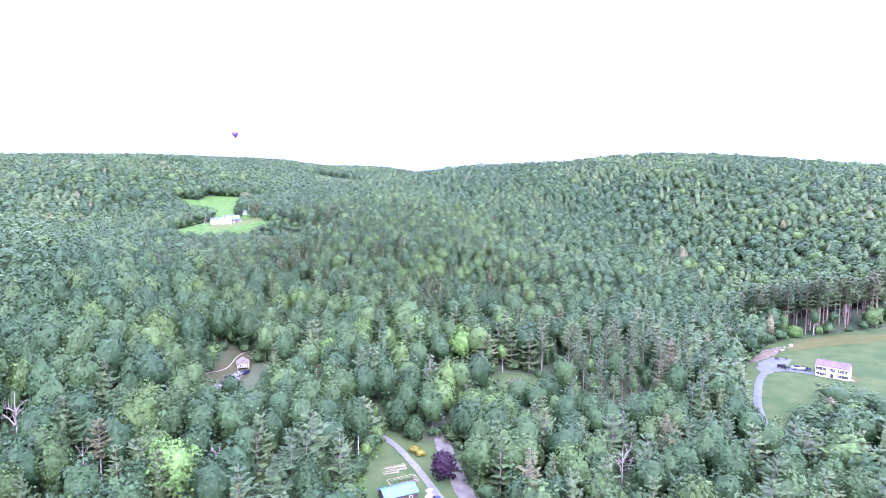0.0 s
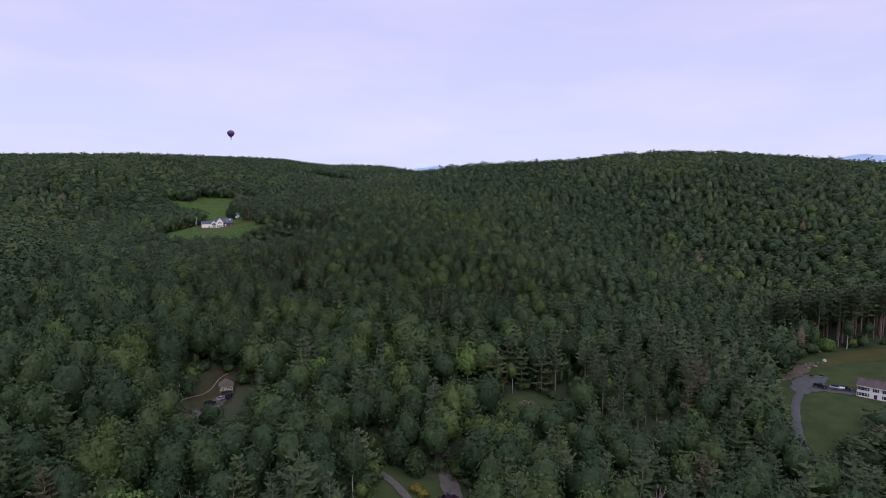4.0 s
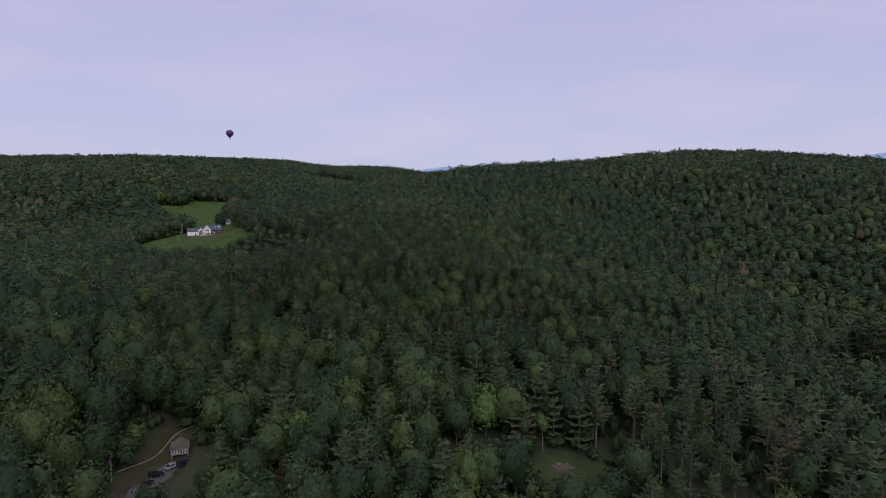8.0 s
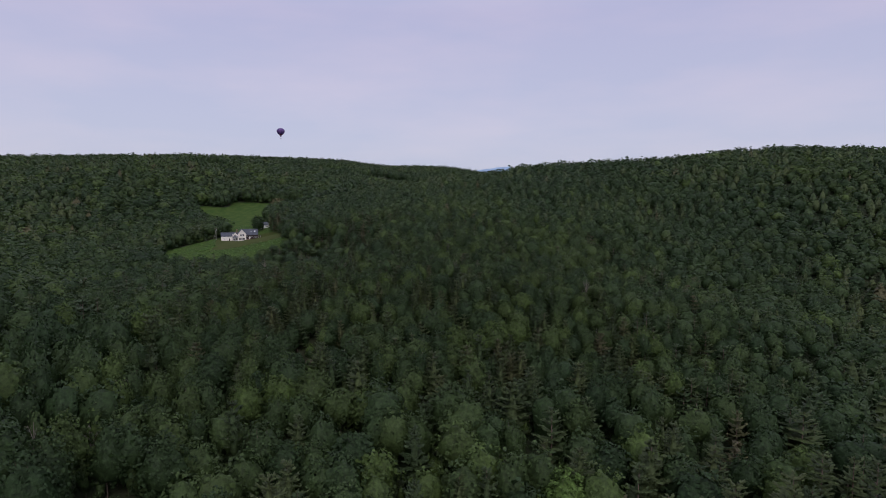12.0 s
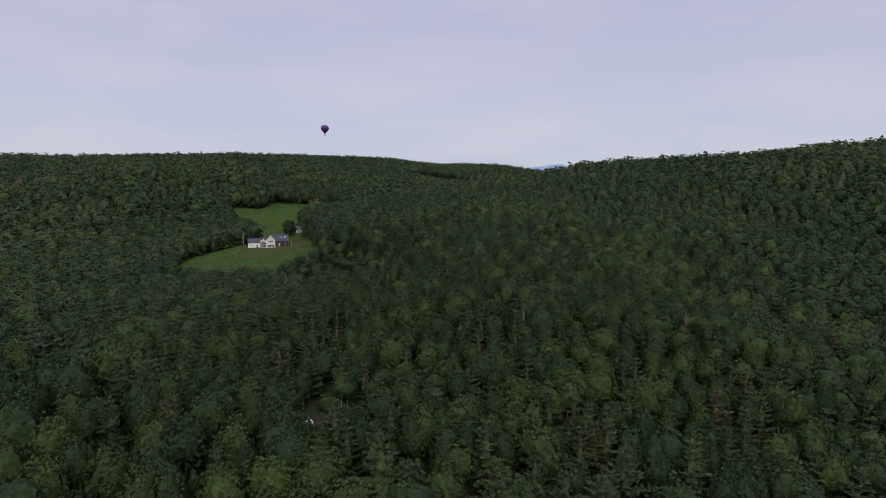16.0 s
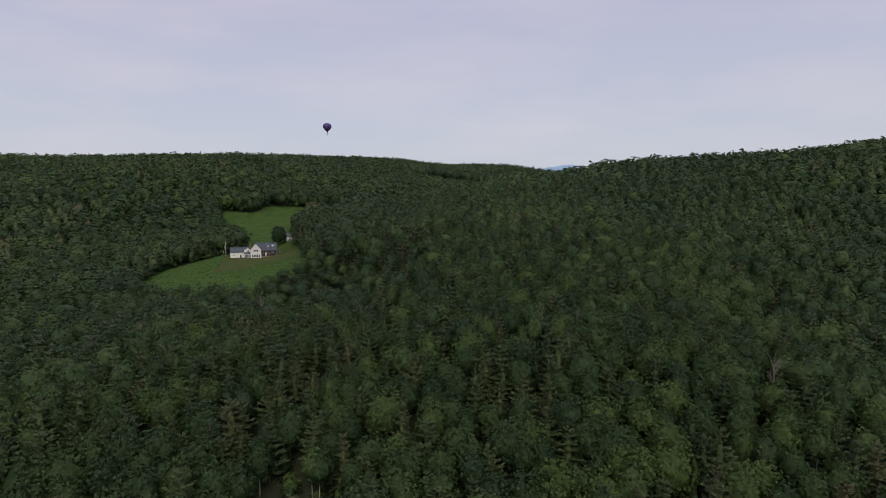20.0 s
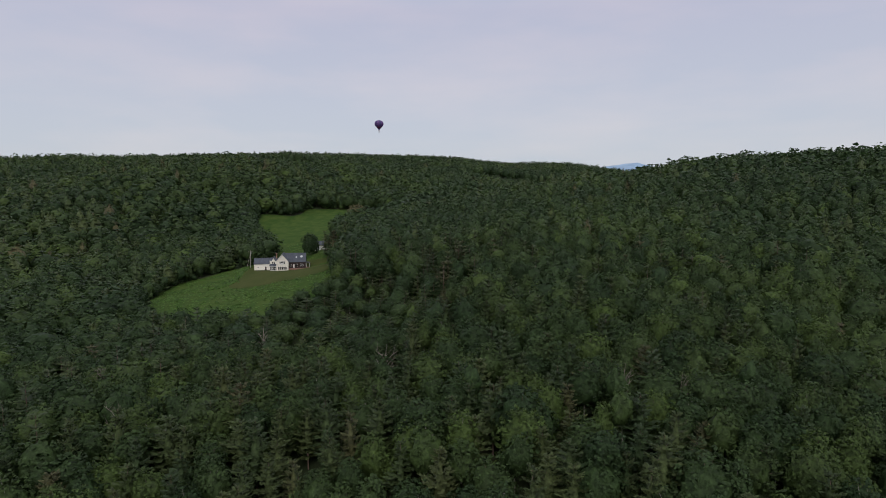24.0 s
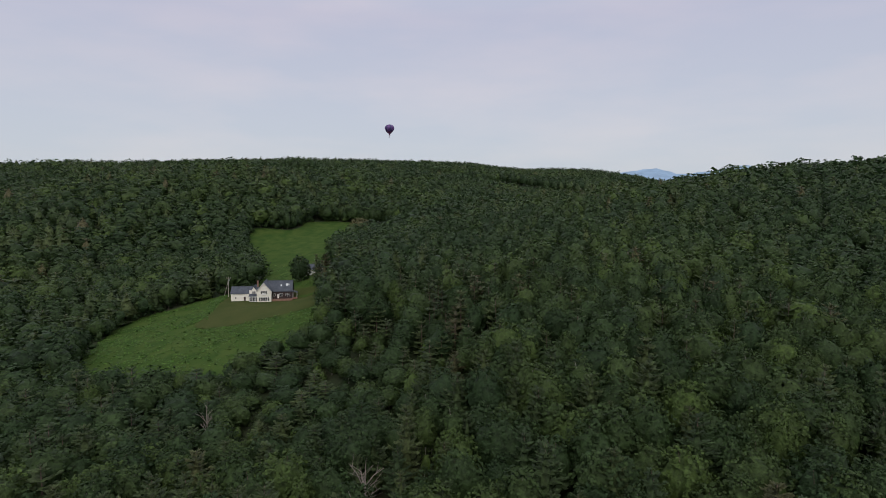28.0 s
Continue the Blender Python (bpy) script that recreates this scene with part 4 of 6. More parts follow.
# bushes and saplings along the edges of the open ground
bx, by = [], []
for poly in CLEARINGS + [[p for p in pts] for pts, _ in ROADS]:
    loop = rounded(poly) if poly in CLEARINGS else poly
    for (ax, ay), (cx, cy) in zip(loop, loop[1:] + loop[:1]):
        k = max(1, int(math.hypot(cx - ax, cy - ay) / 1.9))
        for j in range(k):
            bx.append(ax + (cx - ax) * j / k + rng.normal() * 3.2), by.append(ay + (cy - ay) * j / k + rng.normal() * 3.2)
bx, by = np.array(bx), np.array(by)
ux, uy, _ = stand(7.4, -300, 320, 100, 600, 0, 225, 0.5)
vx, vy = scatter(4.6, -235, -70, 455, 535)
bx, by = np.concatenate([bx, ux, vx]), np.concatenate([by, uy, vy])
ok = ~open_ground(bx, by, 0.3) & clear_of(bx, by)
sp = spots_of(bx[ok], by[ok], 0.16, 0.45)
# the understorey within the woods stands higher than the bushes along the rims
deep = ~open_ground(bx[ok], by[ok], 7.0)
sp[:, 4] *= np.where(deep, 1.7, 1.0)
sp[:, 5] *= np.where(deep, 1.3, 1.8)
sp[:, 6] = np.clip(sp[:, 6] + 0.2, 0, 1)
joined("undergrowth", sp, [broadleaf(18, 6.0, 26, 4, 0.95, 0, 0.02, 0.3, 0.74) for _ in range(6)], M_LEAF, M_BARK, "green bushes and saplings along the edge of the wood")

# thicker young growth closes the rim of the hay meadow down to the ground
loop, ex, ey = rounded(FARM), [], []
for (ax, ay), (cx, cy) in zip(loop, loop[1:] + loop[:1]):
    k = max(1, int(math.hypot(cx - ax, cy - ay) / 1.7))
    for j in range(k):
        ex.append(ax + (cx - ax) * j / k + rng.normal() * 3.4), ey.append(ay + (cy - ay) * j / k + rng.normal() * 3.4)
ex, ey = np.array(ex), np.array(ey)
ok = ~open_ground(ex, ey, 0.8) & clear_of(ex, ey)
sp = spots_of(ex[ok], ey[ok], 0.45, 0.85)
sp[:, 5] *= 0.85
joined("undergrowth", sp, BROAD[2], M_LEAF, M_BARK, "bushy young trees along the rim of the meadow")

# taller tufts of grass through the meadow
gx, gy = scatter(1.9, -295, -120, 510, 700)
ok = inside(gx, gy, rounded(FARM)) & (rng.uniform(size=len(gx)) < 0.55 + 0.35 * wavy(gx, gy, 9.0)) & ~inside(gx, gy, rounded(FARM_LAWN))
gx, gy = np.repeat(gx[ok], 5) + rng.normal(size=5 * ok.sum()) * 0.8, np.repeat(gy[ok], 5) + rng.normal(size=5 * ok.sum()) * 0.8
at = np.stack([gx, gy, heights(gx, gy) + 0.55], -1)
v, f, n = tents(at - (0, 0, 0.3), rng.normal(size=at.shape) * 0.3 + (0, 0, 1), rng.uniform(0.35, 1.0, len(at)) * np.where(at[:, 1] < 605, 1.0, 0.5), 0.5)
tall_grass = tagged(new("tall_grass", raw_mesh("tall_grass", v, f, [M_TUFT], None, np.repeat(rng.uniform(0, 1, len(at)), 4), unit(n * 0.5 + (0, 0, 1.2)))), "tufts of taller green grass in the meadow", "grass", kind="stuff")

# a bank of rank grass beside the farmhouse lawn, and uncut grass along the garden's rim
px, py, ps = [], [], []
for (ax, ay), (cx, cy) in (((-208, 624), (-200, 604)), ((-200, 604), (-191, 582)), ((-191, 582), (-196, 575))):
    k = rng.uniform(0, 1, 260)
    px.append(ax + (cx - ax) * k + rng.normal(size=260) * 1.1), py.append(ay + (cy - ay) * k + rng.normal(size=260) * 1.1), ps.append(rng.uniform(0.5, 1.1, 260))
qx, qy = scatter(0.9, -19, -5, 186, 238)
keep = inside(qx, qy, rounded(GARDEN)) & (rng.uniform(size=len(qx)) < np.clip((-6.5 - qx) / 9, 0, 0.9)) & ~((qx > -13) & (qy < 216))
px.append(qx[keep]), py.append(qy[keep]), ps.append(rng.uniform(0.3, 0.8, keep.sum()))
qx, qy = scatter(0.9, 15, 30, 165, 246)
keep = inside(qx, qy, rounded(GARDEN)) & (rng.uniform(size=len(qx)) < np.clip((qx - 19.5 - (232 - qy) * 0.12) / 4, 0, 0.9))
px.append(qx[keep]), py.append(qy[keep]), ps.append(rng.uniform(0.3, 0.8, keep.sum()))
px, py, ps = np.concatenate(px), np.concatenate(py), np.concatenate(ps)
at = np.stack([px, py, heights(px, py) + 0.35], -1)
v, f, n = tents(at, rng.normal(size=at.shape) * 0.35 + (0, 0, 1), ps, 0.9)
tagged(new("tall_grass", raw_mesh("tall_grass", v, f, [M_TUFT], None, np.repeat(rng.uniform(0, 1, len(at)), 4), unit(n * 0.5 + (0, 0, 1.0)))), "rank uncut grass along the lawn's rim", "grass", kind="stuff")

# ---- materials of the things ----
M_WHITE = mixed("white_clapboard", (0.62, 0.60, 0.57), (0.70, 0.69, 0.66), 0.4, 0.6, bump=0.1, stretch=(1, 1, 6))
M_CREAM = mixed("cream_clapboard", (0.80, 0.75, 0.66), (0.86, 0.82, 0.74), 0.4, 0.6, bump=0.1, stretch=(1, 1, 6))
M_TRIM = mixed("white_trim", (0.74, 0.73, 0.70), (0.82, 0.81, 0.79), 1.0, 0.5)
M_GLASS, _n, _l, _p = material("window_glass", 0.06)
_p.inputs["Base Color"].default_value, _p.inputs["Specular IOR Level"].default_value = (0.02, 0.022, 0.026, 1), 0.25
M_SHUTTER = mixed("dark_shutter", (0.018, 0.016, 0.019), (0.028, 0.026, 0.03), 2.0, 0.6)
M_REDROOF = mixed("brown_red_shingle", (0.060, 0.042, 0.044), (0.085, 0.060, 0.063), 0.5, 0.9, bump=0.5, fine=7)
M_TANROOF = mixed("tan_brown_shingle", (0.095, 0.080, 0.064), (0.135, 0.112, 0.090), 0.5, 0.9, bump=0.5, fine=7)
M_SLATE = mixed("slate_grey_roof", (0.055, 0.062, 0.082), (0.085, 0.095, 0.120), 0.4, 0.7, bump=0.3, fine=5)
M_BLUEROOF = mixed("blue_metal_roof", (0.055, 0.105, 0.19), (0.085, 0.14, 0.23), 0.4, 0.4, 0.3, stretch=(6, 0.4, 1))
M_BROWNWOOD = mixed("dark_brown_boards", (0.032, 0.020, 0.020), (0.055, 0.034, 0.031), 0.6, 0.7, bump=0.3, stretch=(1, 1, 7))
M_TAN = mixed("tan_boards", (0.12, 0.095, 0.072), (0.17, 0.135, 0.10), 0.6, 0.7, bump=0.3, stretch=(1, 1, 6))
M_TIMBER = mixed("weathered_timber", (0.17, 0.125, 0.095), (0.27, 0.21, 0.165), 0.8, 0.85, bump=0.5, stretch=(0.6, 4, 4), per_piece=0.15)
M_REDDECK = mixed("red_stained_deck", (0.24, 0.11, 0.09), (0.34, 0.17, 0.14), 0.8, 0.8, bump=0.3, stretch=(0.5, 5, 1))
M_POLE = mixed("bleached_pole_wood", (0.30, 0.28, 0.25), (0.42, 0.39, 0.35), 1.5, 0.85, stretch=(3, 3, 0.5))
M_CONCRETE = mixed("concrete", (0.34, 0.33, 0.31), (0.45, 0.44, 0.42), 0.5, 0.85, bump=0.2)
M_BRICK = mixed("chimney_brick", (0.22, 0.12, 0.09), (0.32, 0.19, 0.15), 1.5, 0.9, bump=0.4, fine=6)
M_BLACKCAR, M_SILVER, M_WHITECAR, M_BLUECAR = (mixed(n, a, b, 0.8, 0.25, m, spec=0.5) for n, a, b, m in (
    ("black_car_paint", (0.010, 0.010, 0.012), (0.016, 0.016, 0.02), 0.2), ("silver_car_paint", (0.42, 0.43, 0.45), (0.52, 0.53, 0.55), 0.5),
    ("white_gelcoat", (0.68, 0.70, 0.72), (0.78, 0.79, 0.80), 0.0), ("navy_car_paint", (0.012, 0.018, 0.05), (0.02, 0.028, 0.07), 0.3)))
M_TYRE = mixed("tyre_rubber", (0.015, 0.015, 0.015), (0.03, 0.03, 0.03), 4, 0.9)
M_RIM = mixed("alloy_rim", (0.45, 0.45, 0.46), (0.6, 0.6, 0.6), 4, 0.35, 0.8)
M_ROCK = mixed("pale_granite", (0.24, 0.23, 0.22), (0.38, 0.37, 0.35), 0.7, 0.9, bump=0.6)
M_BOULDER = mixed("grey_brown_stone", (0.075, 0.068, 0.060), (0.13, 0.12, 0.105), 0.7, 0.9, bump=0.6)
M_METAL = mixed("galvanised_metal", (0.40, 0.41, 0.42), (0.52, 0.53, 0.54), 2, 0.45, 0.8)
M_TAIL = mixed("red_lamp_glass", (0.35, 0.015, 0.015), (0.45, 0.03, 0.03), 4, 0.3)
M_LAMP = mixed("clear_lamp_glass", (0.55, 0.56, 0.56), (0.7, 0.7, 0.7), 4, 0.2)


# ---- houses ----
def window(parent, x, z, w, h, y, shutters=0.0, panes=2, sill=True, name="window"):
    """A window on a wall that faces -y at the depth y: casing, glass panes behind it, glazing bars, a sill."""
    win = new(name)
    win.parent = parent
    s, t = Shape(), 0.07
    for a in ((x - w / 2 - t, z, x - w / 2, z + h), (x + w / 2, z, x + w / 2 + t, z + h), (x - w / 2 - t, z + h, x + w / 2 + t, z + h + t)):
        s.box(a[0], y - 0.12, a[1], a[2], y + 0.04, a[3])
    s.box(x - w / 2, y - 0.02, z + h / 2 - 0.03, x + w / 2, y + 0.03, z + h / 2 + 0.03)
    part("frame", s, M_TRIM, win)
    for k in range(panes):
        x0 = x - w / 2 + w * k / panes
        part("pane", Shape().box(x0 + 0.015, y - 0.005, z + 0.01, x0 + w / panes - 0.015, y + 0.02, z + h - 0.01), M_GLASS, win, "dark reflecting window glass" if k == 0 else "")
    if sill:
        part("sill", Shape().box(x - w / 2 - 0.14, y - 0.18, z - 0.07, x + w / 2 + 0.14, y + 0.04, z), M_TRIM, win)
    if shutters:
        for side in (-1, 1):
            c = x + side * (w / 2 + t + shutters / 2 + 0.01)
            sh = Shape().box(c - shutters / 2, y - 0.14, z, c + shutters / 2, y - 0.05, z + h)
            for k in range(7):
                zz = z + 0.08 + (h - 0.16) * k / 7
                sh.box(c - shutters / 2 + 0.04, y - 0.16, zz, c + shutters / 2 - 0.04, y - 0.14, zz + (h - 0.16) / 9)
            part("shutter", sh, M_SHUTTER, win, "dark louvred shutter")
    return win


def wall_with_holes(x0, x1, z0, z1, y0, y1, holes):
    """A wall that faces -y, with real openings: each hole is x, z, width, height."""
    s = Shape()
    xs = sorted({x0, x1, *(h[0] - h[2] / 2 for h in holes), *(h[0] + h[2] / 2 for h in holes)})
    zs = sorted({z0, z1, *(h[1] for h in holes), *(h[1] + h[3] for h in holes)})
    for a, b in zip(xs, xs[1:]):
        run = None
        for c, d in zip(zs, zs[1:]):
            shut = not any(abs((a + b) / 2 - h[0]) < h[2] / 2 and h[1] < (c + d) / 2 < h[1] + h[3] for h in holes)
            if shut:
                run = (run[0], d) if run else (c, d)
            if run and (not shut or d == zs[-1]):
                s.box(a, y0, run[0], b, y1, run[1])
                run = None
    return s


def clapboards(s, x0, x1, z0, z1, y, holes=(), pitch=0.28):
    """Lapped boards on a wall that faces -y, broken at the openings."""
    z = z0
    while z < z1 - 0.05:
        cuts = sorted((h[0] - h[2] / 2 - 0.12, h[0] + h[2] / 2 + 0.12) for h in holes if h[1] - 0.1 < z + pitch / 2 < h[1] + h[3] + 0.1)
        a = x0
        for lo, hi in cuts + [(x1, x1)]:
            if lo > a + 0.05:
                s.add([(a, y - 0.035, z), (lo, y - 0.035, z), (lo, y - 0.005, z + pitch), (a, y - 0.005, z + pitch), (a, y, z), (lo, y, z)], [(0, 1, 2, 3), (0, 4, 5, 1)])
            a = max(a, hi)
        z += pitch
    return s


def gable_roof(parent, x0, x1, y0, y1, eave, ridge, mat, over=0.35, thick=0.22, along="x", label=""):
    """Two sloping slabs with overhang, a ridge cap and courses of shingles as low steps."""
    for side in (0, 1):
        s, n = Shape(), 10
        for k in range(n):
            f0, f1 = k / n, (k + 1) / n
            if along == "x":
                m, e = (y0 + y1) / 2, (y0 - over if side == 0 else y1 + over)
                drop = (ridge - eave) / ((y1 - y0) / 2) * over
                a, b = e + (m - e) * f0, e + (m - e) * f1
                za, zb = eave - drop + (ridge - eave + drop) * f0, eave - drop + (ridge - eave + drop) * f1
                s.add([(x0 - over, a, za), (x1 + over, a, za), (x1 + over, b, zb), (x0 - over, b, zb), (x0 - over, a, za + thick + 0.03), (x1 + over, a, za + thick + 0.03), (x1 + over, b, zb + thick), (x0 - over, b, zb + thick)],
                      [(4, 5, 6, 7), (3, 2, 1, 0), (0, 1, 5, 4), (1, 2, 6, 5), (3, 0, 4, 7), (2, 3, 7, 6)])
            else:
                m, e = (x0 + x1) / 2, (x0 - over if side == 0 else x1 + over)
                drop = (ridge - eave) / ((x1 - x0) / 2) * over
                a, b = e + (m - e) * f0, e + (m - e) * f1
                za, zb = eave - drop + (ridge - eave + drop) * f0, eave - drop + (ridge - eave + drop) * f1
                s.add([(a, y0 - over, za), (a, y1 + over, za), (b, y1 + over, zb), (b, y0 - over, zb), (a, y0 - over, za + thick + 0.03), (a, y1 + over, za + thick + 0.03), (b, y1 + over, zb + thick), (b, y0 - over, zb + thick)],
                      [(4, 5, 6, 7), (3, 2, 1, 0), (0, 1, 5, 4), (1, 2, 6, 5), (3, 0, 4, 7), (2, 3, 7, 6)])
        slab = part("roof", s, mat, parent, label)
    cap = Shape()
    if along == "x":
        cap.box(x0 - over, (y0 + y1) / 2 - 0.15, ridge + thick - 0.06, x1 + over, (y0 + y1) / 2 + 0.15, ridge + thick + 0.05, 0.03)
    else:
        cap.box((x0 + x1) / 2 - 0.15, y0 - over, ridge + thick - 0.06, (x0 + x1) / 2 + 0.15, y1 + over, ridge + thick + 0.05, 0.03)
    part("ridge_cap", cap, mat, parent)


def gable_end(s, y0, y1, x, eave, ridge, t=0.2):
    """The triangle under a roof whose ridge runs along x."""
    m = (y0 + y1) / 2
    return s.add([(x, y0, eave), (x, y1, eave), (x, m, ridge), (x + t, y0, eave), (x + t, y1, eave), (x + t, m, ridge)], [(0, 1, 2), (5, 4, 3), (0, 3, 4, 1), (1, 4, 5, 2), (2, 5, 3, 0)])


def shell(parent, x0, x1, y0, y1, z0, eave, holes, mat, t=0.2, label="", boards=True):
    """Four walls round a room, with openings in the front one."""
    front = wall_with_holes(x0, x1, z0, eave, y0, y0 + t, holes)
    if boards:
        clapboards(front, x0, x1, z0 + 0.3, eave, y0, holes)
    part("wall", front, mat, parent, label)
    part("wall", Shape().box(x0, y1 - t, z0, x1, y1, eave), mat, parent)
    part("wall", Shape().box(x0, y0 + t, z0, x0 + t, y1 - t, eave), mat, parent)
    part("wall", Shape().box(x1 - t, y0 + t, z0, x1, y1 - t, eave), mat, parent)


def colonial_house():
    """A two-storey white house with a low brown roof, its front to the valley."""
    base = height(214, 272)
    L, W, e, r = 14.2, 8.4, 5.7, 7.9
    ang = math.degrees(math.atan2(-10.5, 10.0))
    h = thing("house", pose(210.3, 278.8, base, 0, 0, ang), "white two-storey house with dark shutters and brown roof", "house")
    cols, low = (1.3, 3.5, 7.1, 10.7, 12.9), (1.3, 3.5, 10.7, 12.9)
    holes = [(c, 3.5, 1.1, 1.5) for c in cols] + [(c, 0.85, 1.1, 1.5) for c in low] + [(7.1, 0.2, 1.5, 2.15)]
    shell(h, 0, L, 0, W, 0.0, e, holes, M_WHITE, label="white clapboard front wall")
    part("foundation", Shape().box(-0.06, -0.06, -2.2, L + 0.06, W + 0.06, -0.02), M_CONCRETE, h)
    part("foundation", Shape().box(-0.03, -0.03, -0.02, L + 0.03, 0, 0.28), M_CONCRETE, h)
    for x in (0.0, L - 0.2):
        part("gable", gable_end(Shape(), 0.02, W - 0.02, x, e, r - 0.05), M_WHITE, h)
    gable_roof(h, 0, L, 0, W, e, r, M_REDROOF, 0.35, label="brown-red shingle roof slope")
    part("floor", Shape().box(0.2, 0.2, 2.75, L - 0.2, W - 0.2, 2.95), M_TRIM, h)
    for c in cols:
        window(h, c, 3.5, 1.1, 1.5, 0.05, 0.55)
    for c in low:
        window(h, c, 0.85, 1.1, 1.5, 0.05, 0.55)
    door = new("door")
    door.parent = h
    part("leaf", Shape().box(6.65, 0.06, 0.2, 7.55, 0.12, 2.3).box(6.75, 0.03, 0.4, 7.05, 0.06, 1.1).box(7.15, 0.03, 0.4, 7.45, 0.06, 1.1), M_BROWNWOOD, door, "dark front door")
    part("frame", Shape().box(6.35, -0.04, 0.2, 6.45, 0.1, 2.35).box(7.75, -0.04, 0.2, 7.85, 0.1, 2.35).box(6.25, -0.08, 2.35, 7.95, 0.1, 2.6), M_TRIM, door)
    part("pane", Shape().box(6.45, 0.07, 0.2, 6.65, 0.1, 2.35).box(7.55, 0.07, 0.2, 7.75, 0.1, 2.35), M_GLASS, door)
    for k in range(4):
        part("step", Shape().box(6.2, -1.4 + 0.32 * k, -0.75, 8.0, 0.0, -0.58 + 0.19 * k, 0.02), M_CONCRETE, h)
    for x in (-0.02, L - 0.1):
        part("corner_board", Shape().box(x, -0.045, 0.28, x + 0.12, 0.0, e), M_TRIM, h)
    part("gutter", Shape().box(-0.3, -0.50, e - 0.26, L + 0.3, -0.38, e - 0.14), M_TRIM, h)
    # deck at the far end
    dk = thing("deck", pose(210.3, 278.8, base, 0, 0, ang), "low red-stained wooden deck beside the white house", "deck")
    for k in range(14):
        part("board", Shape().box(L + 0.1 + 0.21 * k, 1.0, 0.30, L + 0.29 + 0.21 * k, 5.0, 0.345), M_REDDECK, dk)
    for x, y in ((L + 0.2, 1.1), (L + 2.9, 1.1), (L + 0.2, 4.8), (L + 2.9, 4.8)):
        part("post", Shape().box(x, y, -2.0, x + 0.12, y + 0.12, 1.2), M_REDDECK, dk)
    for y in (1.1, 4.82):
        part("rail", Shape().box(L + 0.3, y + 0.01, 1.1, L + 3.0, y + 0.09, 1.2), M_REDDECK, dk)
    for k in range(4):
        part("step", Shape().box(L + 3.1 + 0.3 * k, 1.8, -1.5, L + 3.4 + 0.3 * k, 3.4, 0.14 - 0.18 * k), M_REDDECK, dk)
    return h


def farmhouse():
    base = 70.7
    h = thing("farmhouse", pose(-195.4, 611.0, base, 0, 0, 24) @ Matrix.Diagonal((0.83, 1, 1, 1)), "long cream farmhouse with a front gable and dark brown wing", "house")
    z0 = -0.2
    # the low wing
    holes = [(2.6, 1.3, 0.7, 0.6), (7.6, 0.0, 1.0, 2.0)]
    shell(h, 0, 10.2, 0.6, 7.6, z0, 3.7, holes, M_CREAM, label="cream clapboard wall of the low wing")
    part("foundation", Shape().box(-0.05, 0.55, -3.0, 10.2, 7.6, z0), M_CONCRETE, h)
    for x in (0.0, 10.0):
        part("gable", gable_end(Shape(), 0.62, 7.58, x, 3.7, 6.35), M_CREAM, h)
    gable_roof(h, 0, 10.0, 0.6, 7.6, 3.7, 6.4, M_SLATE, 0.3, label="dark slate-grey roof slope")
    window(h, 2.6, 1.3, 0.7, 0.6, 0.65, panes=1)
    part("door", Shape().box(7.1, 0.68, z0, 8.1, 0.76, 2.0).box(7.25, 0.64, 0.2, 7.95, 0.68, 0.9), M_BROWNWOOD, h, "dark side door")
    # the link with its sunroom and dormer
    shell(h, 10.4, 15.0, -0.4, 6.5, z0, 5.2, [(12.4, 3.6, 0.7, 1.1), (13.4, 3.6, 0.7, 1.1)], M_CREAM)
    part("foundation", Shape().box(10.35, -2.65, -3.0, 22.9, 8.0, z0), M_CONCRETE, h)
    gable_roof(h, 11.5, 14.3, -0.4, 6.5, 5.2, 6.9, M_SLATE, 0.25, along="y", label="slate-grey dormer roof")
    part("gable", Shape().side([(11.5, 5.2), (14.3, 5.2), (12.9, 6.85)], -0.38, -0.2), M_CREAM, h)
    gable_roof(h, 10.3, 15.1, -0.1, 6.4, 4.9, 6.6, M_SLATE, 0.15)
    window(h, 12.4, 3.6, 0.7, 1.1, -0.35, panes=1), window(h, 13.4, 3.6, 0.7, 1.1, -0.35, panes=1)
    sun_holes = [(10.9 + 0.85 * k + 0.35, 0.35, 0.62, 1.9) for k in range(5)]
    shell(h, 10.7, 15.2, -2.6, -0.6, z0, 2.8, sun_holes, M_TRIM, 0.15, "white sunroom wall", False)
    for q in sun_holes:
        window(h, q[0], q[1], q[2], q[3], -2.56, panes=1, sill=False)
    part("porch_roof", Shape().add([(10.4, -2.95, 2.75), (15.4, -2.95, 2.75), (15.4, -0.35, 3.45), (10.4, -0.35, 3.45), (10.4, -2.95, 2.93), (15.4, -2.95, 2.93), (15.4, -0.35, 3.63), (10.4, -0.35, 3.63)],
                                   [(4, 5, 6, 7), (3, 2, 1, 0), (0, 1, 5, 4), (1, 2, 6, 5), (3, 0, 4, 7), (2, 3, 7, 6)]), M_SLATE, h)
    # the tall gable
    x0, x1, y0, y1, e, r = 15.0, 22.8, -3.2, 7.0, 5.3, 9.2
    gh = [(16.55 + 1.18 * k, 0.6, 0.85, 1.6) for k in range(5)] + [(17.55, 3.9, 0.7, 1.5), (18.9, 3.9, 0.95, 1.7), (20.25, 3.9, 0.7, 1.5)]
    shell(h, x0, x1, y0, y1, z0, e, [q if q[1] + q[3] < e else (q[0], q[1], q[2], e - q[1] - 0.01) for q in gh], M_CREAM, label="cream clapboard gable wall")
    m = (x0 + x1) / 2
